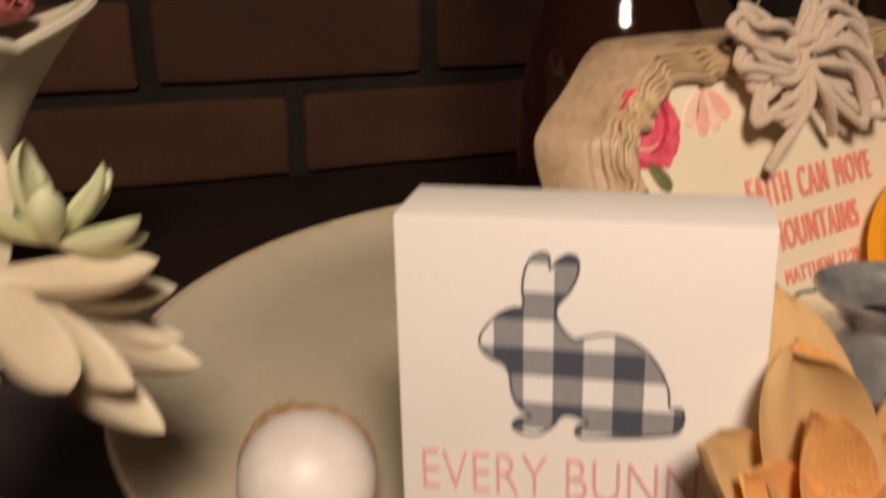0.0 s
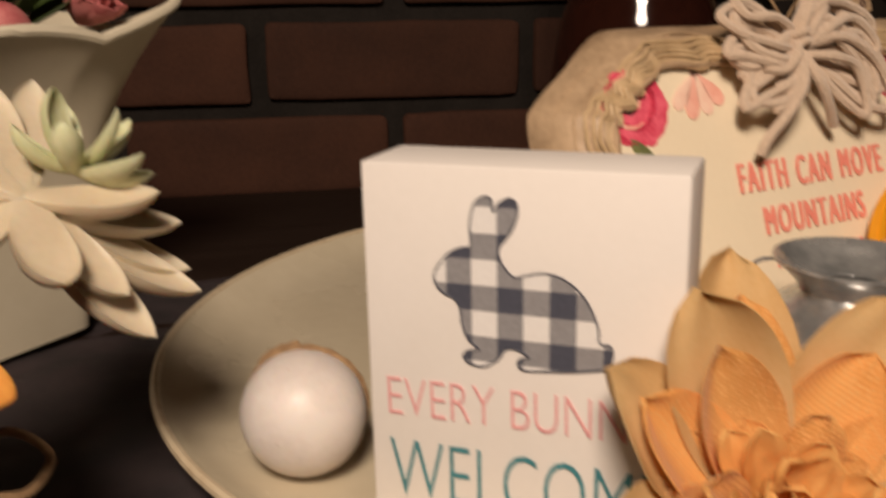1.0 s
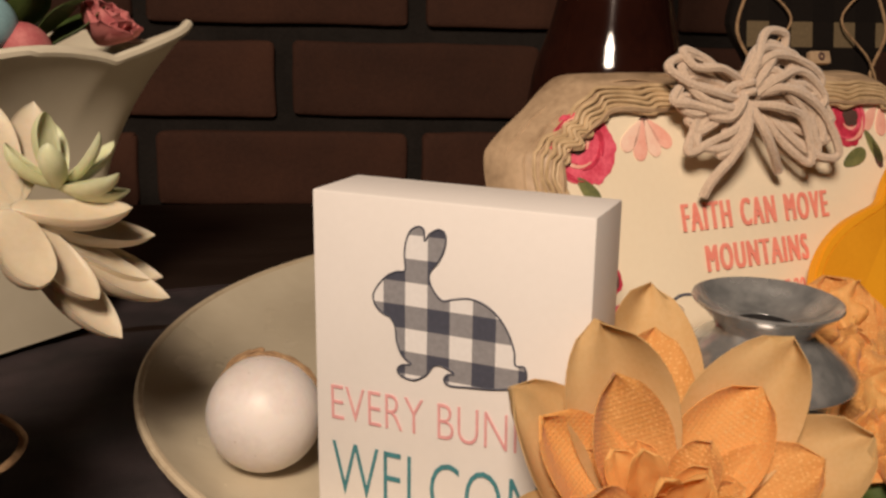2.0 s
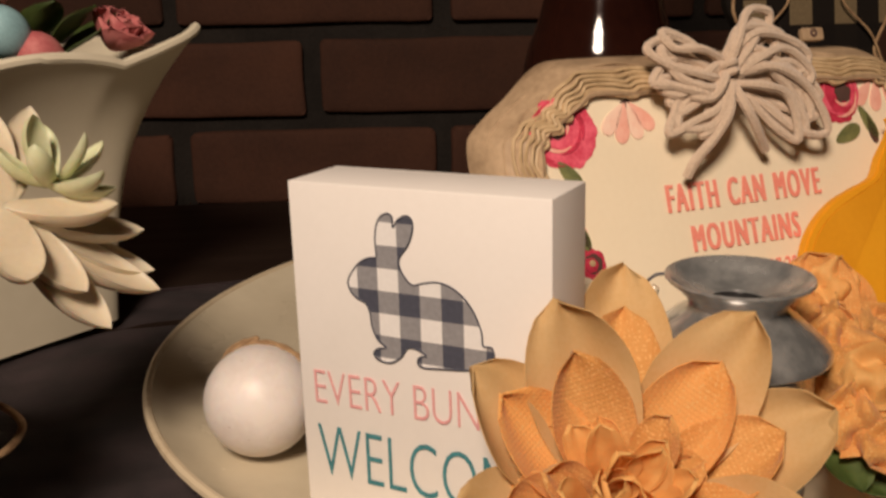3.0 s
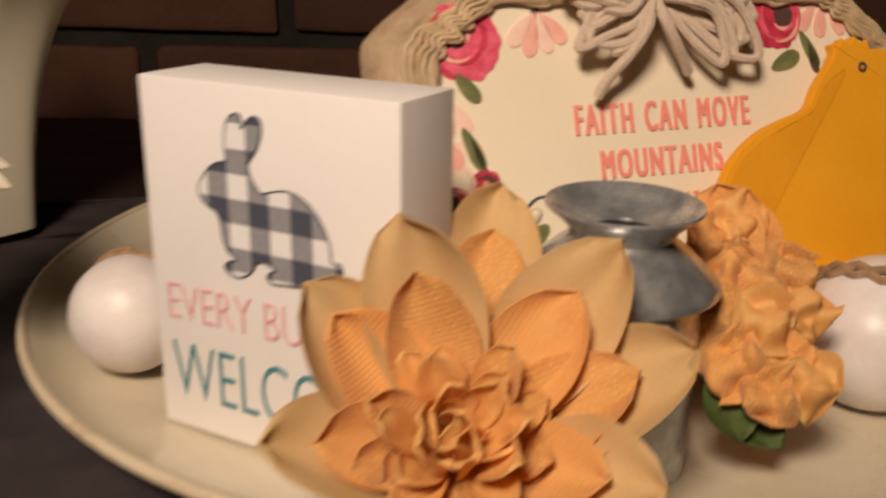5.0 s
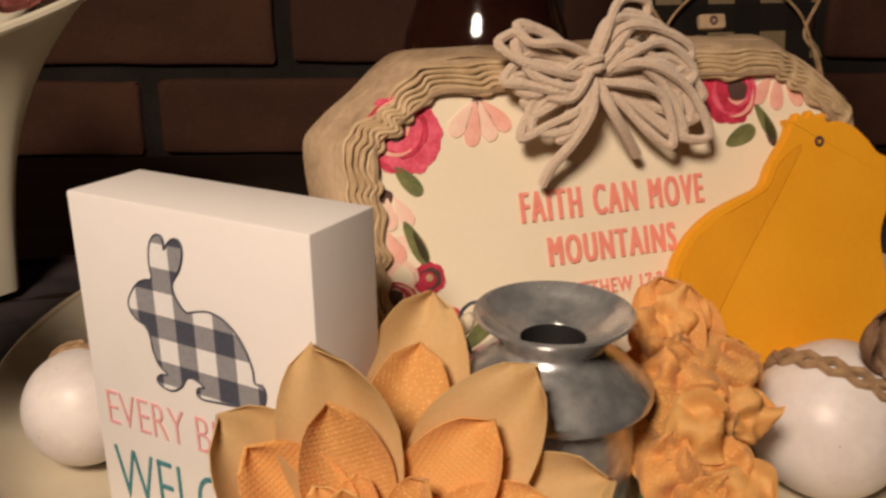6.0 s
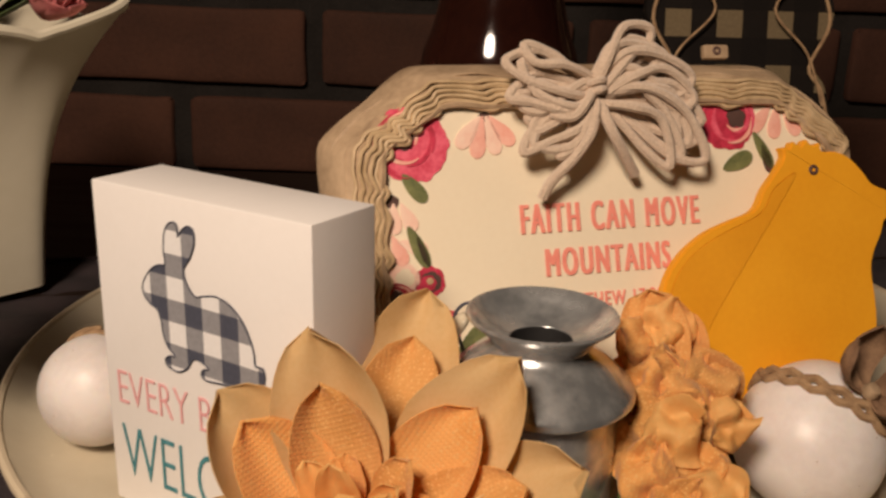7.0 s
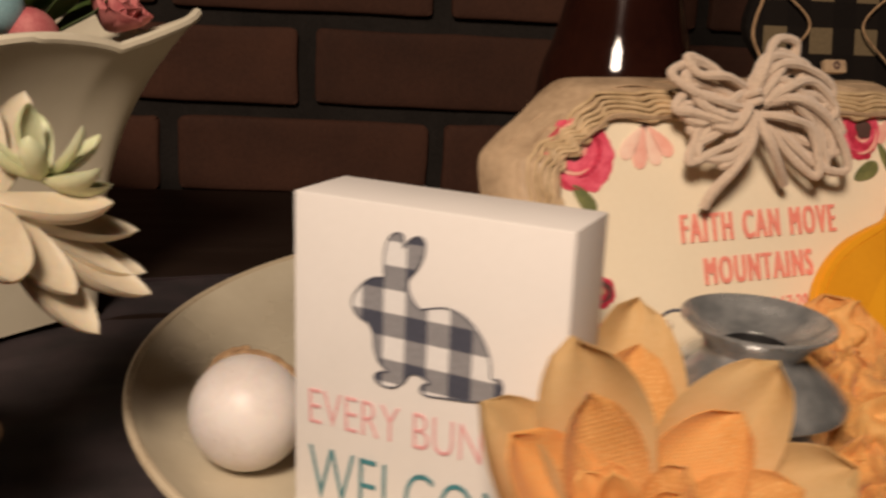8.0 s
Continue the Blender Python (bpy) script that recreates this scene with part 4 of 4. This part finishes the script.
part("body", lathe([(0, 0), (0.0258, 0), (0.0292, 0.002), (0.0323, 0.02), (0.0331, 0.05), (0.0330, 0.070), (0.0326, 0.085), (0.0318, 0.097), (0.0306, 0.108), (0.0292, 0.117), (0.0279, 0.123), (0.0269, 0.126), (0.0256, 0.129), (0.0246, 0.132), (0.0230, 0.138), (0.0216, 0.144), (0.0194, 0.153), (0.0178, 0.162), (0.0172, 0.172), (0.0170, 0.19), (0.0172, 0.25), (0.0185, 0.31), (0.0185, 0.35), (0.0190, 0.38), (0, 0.38)], 64), M_BOTTLE, bottle)
part("neck_ring", lathe([(0.0185, 0.379), (0.0225, 0.381), (0.0230, 0.387), (0.0220, 0.395), (0.0180, 0.397), (0, 0.397)], 48), M_BOTTLE, bottle)

# checked cutout behind the plaque
TAG = Matrix.Translation((0.1160, 0.2050, 0.0060)) @ Matrix.Rotation(radians(40), 4, "Z") @ Matrix.Rotation(radians(-10), 4, "X")
tag = thing("checked_cutout", TAG, "black and cream checked wooden cutout behind the plaque", "ornament")
TAGO = [(-30, 0), (30, 0), (36, 16), (33, 36), (40, 54), (34, 72), (40, 92), (36, 112), (30, 122), (38, 140), (33, 160), (40, 178), (34, 198), (38, 216), (30, 236), (16, 250), (0, 255), (-16, 250), (-30, 236), (-38, 216), (-34, 198), (-40, 178), (-33, 160), (-38, 140), (-29, 122), (-36, 108), (-33, 90), (-39, 70), (-33, 52), (-38, 34), (-36, 16)]
tg = [(p.x, p.z) for p in spline([(x / 1000, 0, z / 1000) for x, z in TAGO], 5, True)]
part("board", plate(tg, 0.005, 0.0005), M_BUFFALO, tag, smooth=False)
part("twine_edge", tube([Vector((x * 0.94, -0.001, 0.004 + z * 0.95)) for x, z in tg], 0.0007, 6, True), M_JUTE, tag, "thin twine outline")
for s in (-1, 1):
    part("cord", tube(spline([Vector((s * 0.030, -0.0015, 0.158)), Vector((s * 0.012, -0.003, 0.142)), Vector((s * 0.026, -0.003, 0.125)), Vector((s * 0.034, -0.002, 0.105))], 8), 0.0005, 6), M_JUTE, tag, "thin tan cord")

# ---- scalloped vase and its filling ----
VASE = pose(-0.2370, 0.0690, 0, 0, 0, -9)
VH = 0.1280


def vase_ring(h, inset, seg=160):
    """One level of a square flared vase with rounded corners and a scalloped lip."""
    s = h / VH
    half = 0.0470 + 0.0093 * s + 0.0280 * s ** 3.6 - inset
    out = []
    for i in range(seg):
        a = 2 * math.pi * i / seg
        p = 15.0 - 8.0 * s
        c, n = abs(math.cos(a)) + 1e-9, abs(math.sin(a)) + 1e-9
        r = half / ((c ** p + n ** p) ** (1 / p))
        q = (a + math.pi / 4) % (math.pi / 2) - math.pi / 4
        t = math.tan(q)
        scal = abs(math.cos(t * math.pi * 1.18)) ** 0.7
        corner = max(0.0, (abs(t) - 0.55) / 0.45) ** 1.5
        k = 1 + 0.04 * corner * s ** 6
        z = h + (s ** 6) * (-0.0055 * (1 - scal) * (1 - corner) + 0.008 * corner)
        out.append(Vector((r * math.cos(a) * k, r * math.sin(a) * k, z)))
    return out


def vase_mesh():
    bm = bmesh.new()
    lev = 22
    hs = [VH * (i / lev) for i in range(lev + 1)]
    rings = [vase_ring(0.0, 0.004)] + [vase_ring(max(h, 0.0015), 0.0) for h in hs]
    rings += [vase_ring(VH + 0.0006, 0.0016)] + [vase_ring(h, 0.0036) for h in hs[::-1] if h > 0.006] + [vase_ring(0.006, 0.006)]
    rings = [[bm.verts.new(v) for v in r] for r in rings]
    for p, q in zip(rings, rings[1:]):
        for i in range(len(p)):
            j = (i + 1) % len(p)
            bm.faces.new((p[i], p[j], q[j], q[i]))
    bm.faces.new(rings[0][::-1])
    bm.faces.new(rings[-1])
    return bm


vase = thing("scalloped_vase", VASE, "cream glazed square vase flaring to a scalloped lip", "vase")
part("body", vase_mesh(), M_VASE, vase)
part("lip", tube(vase_ring(VH, 0.0014), 0.0023, 8, True), M_VASE, vase, "rolled scalloped lip")


def rosette(m, r, label, material, seed, group):
    ob = thing("silk_rose", m, label, "flower", group)
    rnd = random.Random(seed)
    for k, (n, L, tilt) in enumerate(((6, 1.0, 25), (6, 0.85, 45), (5, 0.65, 62), (4, 0.45, 76))):
        for i in range(n):
            part("petal", blade(L * r, L * r * 0.95, 0.6, 0.8, 0.4, 0.0004, 7, 6, 0.08, rnd.randint(0, 999)), material, ob, "", Matrix.Rotation(radians(360 * i / n + 31 * k), 4, "Z") @ pose(0.001, 0, 0.002 * k, 0, -tilt - rnd.uniform(-5, 5), 0))
    return ob


rosette(VASE @ pose(0.046, 0.056, 0.127, -10, 30, 0), 0.020, "dusty pink silk rose in the scalloped vase", M_FLOWERP, 3, "silk roses in the vase")
rosette(VASE @ pose(0.010, -0.030, 0.132, -10, 10, 0), 0.024, "dusty pink silk rose in the scalloped vase", M_FLOWERP, 4, "silk roses in the vase")
rosette(VASE @ pose(-0.002, 0.022, 0.140, 0, 5, 0), 0.026, "dusty pink silk rose in the scalloped vase", M_FLOWERP, 5, "silk roses in the vase")
for x, y, z, material, label in ((0.050, 0.004, 0.137, M_BLUE, "pale blue painted egg in the scalloped vase"), (0.056, -0.018, 0.131, M_ORANGE, "orange painted egg in the scalloped vase"), (0.054, 0.016, 0.126, M_FLOWERP, "pink painted egg in the scalloped vase")):
    e = thing("small_egg", VASE @ pose(x, y, z, 40, 20, 0), label, "egg", "painted eggs in the vase")
    part("shell", lathe([(0.0100 * math.sin(math.pi * i / 14), -0.0125 * math.cos(math.pi * i / 14)) if 0 < i < 14 else (0, -0.0125 * math.cos(math.pi * i / 14)) for i in range(15)], 24), material, e)
for x, y, yaw, tilt in ((0.034, 0.026, 40, 30), (0.040, 0.030, 75, 22), (0.030, 0.022, 5, 36)):
    lf = thing("silk_leaf", VASE @ pose(x, y, 0.124, 0, -tilt, yaw), "dark green fabric leaf in the scalloped vase", "leaf", "leaves in the vase")
    part("blade", blade(0.036, 0.022, 0.3, 0.3, 0.9, 0.0004, 10, 6, 0.05, int(yaw)), M_LEAF, lf)
filler = thing("moss_filling", VASE @ pose(0, 0, 0.0062), "dark moss filling inside the scalloped vase", "moss")
fb = bmesh.new()
bmesh.ops.create_grid(fb, x_segments=24, y_segments=24, size=0.052)
for v in fb.verts:
    v.co.z = 0.108 + 0.006 * noise.noise(v.co * 90)
bmesh.ops.solidify(fb, geom=fb.faces[:], thickness=0.01)
part("moss", fb, M_LEAF, filler)

# ---- succulents in a pot ----
POT = (-0.1080, -0.0620)
pot = thing("burlap_pot", pose(*POT, 0), "small brown burlap covered pot with a twine bow", "pot")
part("body", lathe([(0, 0), (0.024, 0), (0.0258, 0.002), (0.0275, 0.03), (0.0290, 0.058), (0.0296, 0.061), (0.0285, 0.062), (0.0268, 0.060), (0.0262, 0.052), (0, 0.052)], 40), M_POT, pot)
part("twine_band", tube([Vector((0.0285 * math.cos(a), 0.0285 * math.sin(a), 0.040)) for a in [2 * math.pi * i / 40 for i in range(40)]], 0.0011, 6, True), M_JUTE, pot, "jute twine band")
for yaw, lift in ((10, 0.0), (-25, -0.010)):
    pts = [Vector((0.029, 0, 0.040)), Vector((0.038, 0.008, 0.044 + lift)), Vector((0.050, 0.006, 0.040 + lift)), Vector((0.050, -0.004, 0.036 + lift)), Vector((0.038, -0.006, 0.036 + lift)), Vector((0.029, 0, 0.039))]
    part("twine_loop", tube(spline(pts, 7), 0.0011, 7), M_JUTE, pot, "jute twine loop", Matrix.Rotation(radians(yaw), 4, "Z"))


def leaf_at(ob, heart, tip, up, bend, make, material):
    """One leaf from the heart of a rosette to its tip."""
    m, L = along(Vector(heart), Vector(tip), Vector(up), bend)
    part("leaf", make(L, bend), material, ob, "", ob.matrix_world.inverted() @ m)


HEART = (-0.0690, -0.0360, 0.0985)
white = thing("succulent", pose(*HEART), "white plastic succulent with long hollowed leaves in the pot", "succulent", "succulents in the pot")
for tip, w in (((-0.0426, -0.0090, 0.0698), 0.0135), ((-0.0490, -0.0040, 0.0735), 0.0125), ((-0.0405, -0.0305, 0.0654), 0.0135), ((-0.0440, -0.0200, 0.0975), 0.0110), ((-0.0475, -0.0080, 0.0870), 0.0110), ((-0.0464, -0.0503, 0.0839), 0.0135),
               ((-0.0440, -0.0340, 0.0765), 0.0125), ((-0.0954, -0.0185, 0.1226), 0.0125), ((-0.0930, -0.0040, 0.1200), 0.0115), ((-0.1055, -0.0393, 0.1282), 0.0150), ((-0.0960, -0.0600, 0.1120), 0.0140), ((-0.0900, -0.0660, 0.0950), 0.0135),
               ((-0.0700, -0.0680, 0.0900), 0.0130), ((-0.0800, -0.0100, 0.0900), 0.0120)):
    leaf_at(white, HEART, tip, (0.42, -0.05, 0.90), 0.24, lambda L, b: boat(L, w, b), M_SUCW)

TIP = (-0.0640, -0.0245, 0.1025)
green = thing("succulent", pose(*TIP), "pale green pointed succulent tip in the pot", "succulent", "succulents in the pot")
for tip, w in (((-0.0667, -0.0251, 0.1215), 0.0082), ((-0.0455, -0.0225, 0.1070), 0.0080), ((-0.0600, -0.0080, 0.1120), 0.0064), ((-0.0545, -0.0190, 0.1165), 0.0058), ((-0.0580, -0.0330, 0.1150), 0.0070), ((-0.0740, -0.0160, 0.1170), 0.0070), ((-0.0720, -0.0340, 0.1140), 0.0074), ((-0.0480, -0.0160, 0.1010), 0.0070)):
    leaf_at(green, TIP, tip, (0.10, 0.0, 1.0), 0.30, lambda L, b: boat(L, w, b), M_SUCG)

CROWN = (-0.0740, -0.0980, 0.0920)
lime = thing("succulent", facing(CROWN, (0.40, -0.32, 0.85)), "lime and amber succulent with rounded leaves in the pot", "succulent", "succulents in the pot")
for tip in ((-0.0400, -0.0744, 0.0981), (-0.0374, -0.0757, 0.0703), (-0.0463, -0.1015, 0.0610), (-0.0380, -0.0880, 0.0830), (-0.0520, -0.0640, 0.0860), (-0.0560, -0.1230, 0.0680), (-0.0480, -0.1160, 0.0880), (-0.0740, -0.1360, 0.0800), (-0.1000, -0.1280, 0.0880),
            (-0.1120, -0.0980, 0.0900), (-0.1020, -0.0660, 0.0900), (-0.0780, -0.0560, 0.0900)):
    leaf_at(lime, CROWN, tip, (0.40, -0.32, 0.85), 0.45, lambda L, b: fleshy(L, 0.0180, 0.0085, b, 0.18), M_SUCO)
rnd = random.Random(28)
for n, L, w, tilt, start, rise in ((7, 0.036, 0.0200, 30, 10, 0.006), (6, 0.028, 0.0175, 52, 35, 0.009), (4, 0.018, 0.0130, 72, 5, 0.011)):
    for i in range(n):
        part("leaf", fleshy(L * rnd.uniform(0.92, 1.08), w, 0.0070, 0.35, 0.12), M_SUCL, lime, "", Matrix.Rotation(radians(start + 360 * i / n + rnd.uniform(-6, 6)), 4, "Z") @ pose(0.002, 0, rise, rnd.uniform(-8, 8), -(tilt + rnd.uniform(-5, 5)), 0))

# ---- bricks, the courses that the camera passes ----
COURSE = BRICK_H + JOINT
PITCH = BRICK_L + JOINT


def brick_mesh(seed, length=BRICK_L):
    rnd = random.Random(seed)
    bm = bmesh.new()
    xs = (-0.5, -0.492, -0.475, -0.44, -0.30, -0.12, 0.06, 0.24, 0.42, 0.475, 0.492, 0.5)
    zs = (-0.5, -0.475, -0.425, -0.28, 0.0, 0.28, 0.425, 0.475, 0.5)
    rows = [[bm.verts.new((x * length, 0, z * BRICK_H)) for x in xs] for z in zs]
    for p, q in zip(rows, rows[1:]):
        for i in range(len(xs) - 1):
            bm.faces.new((p[i], p[i + 1], q[i + 1], q[i]))
    corner = 0.0055
    for v in bm.verts:
        dx, dz = length / 2 - abs(v.co.x), BRICK_H / 2 - abs(v.co.z)
        if dx < corner and dz < corner:
            d = Vector((corner - dx, corner - dz))
            if d.length > corner:
                d *= corner / d.length
                v.co.x = math.copysign(length / 2 - corner + d.x, v.co.x)
                v.co.z = math.copysign(BRICK_H / 2 - corner + d.y, v.co.z)
    es = [e for e in bm.edges if e.is_boundary]
    r = bmesh.ops.extrude_edge_only(bm, edges=es)
    vs = [v for v in r["geom"] if isinstance(v, bmesh.types.BMVert)]
    bmesh.ops.translate(bm, vec=(0, 0.014, 0), verts=vs)
    for v in bm.verts:
        edge = min(length / 2 - abs(v.co.x), BRICK_H / 2 - abs(v.co.z))
        n = Vector((v.co.x * 40 + seed * 3, v.co.z * 40, 0.5))
        v.co += Vector((0.0016 * noise.noise(n), (0.0016 * max(0, 1 - edge / 0.003) if v.co.y < 0.001 else 0) + 0.0014 * noise.noise(n * 0.9 + Vector((7, 0, 0))), 0.0016 * noise.noise(n + Vector((0, 5, 0)))))
    me = bpy.data.meshes.new("brick")
    for f in bm.faces:
        f.smooth = True
    bmesh.ops.recalc_face_normals(bm, faces=bm.faces)
    bm.to_mesh(me)
    bm.free()
    me.materials.append(M_BRICK)
    return me


BRICKS = [brick_mesh(40 + i) for i in range(6)]
inv = (WALL @ pose(0.5, 0.068, -0.76)).inverted()
rnd = random.Random(77)
for row in range(-3, 6):
    z = 0.0485 + BRICK_H / 2 + row * COURSE
    for col in range(-4, 7):
        x = 0.0035 + BRICK_L / 2 + JOINT / 2 + (col - (0.5 if row % 2 else 0)) * PITCH + rnd.uniform(-0.002, 0.002)
        m = inv @ WALL @ pose(x, -0.0005 + rnd.uniform(-0.001, 0.001), z, 0, rnd.uniform(-0.5, 0.5), 0)
        linked("brick", BRICKS[rnd.randrange(6)], brick_wall, "", m)
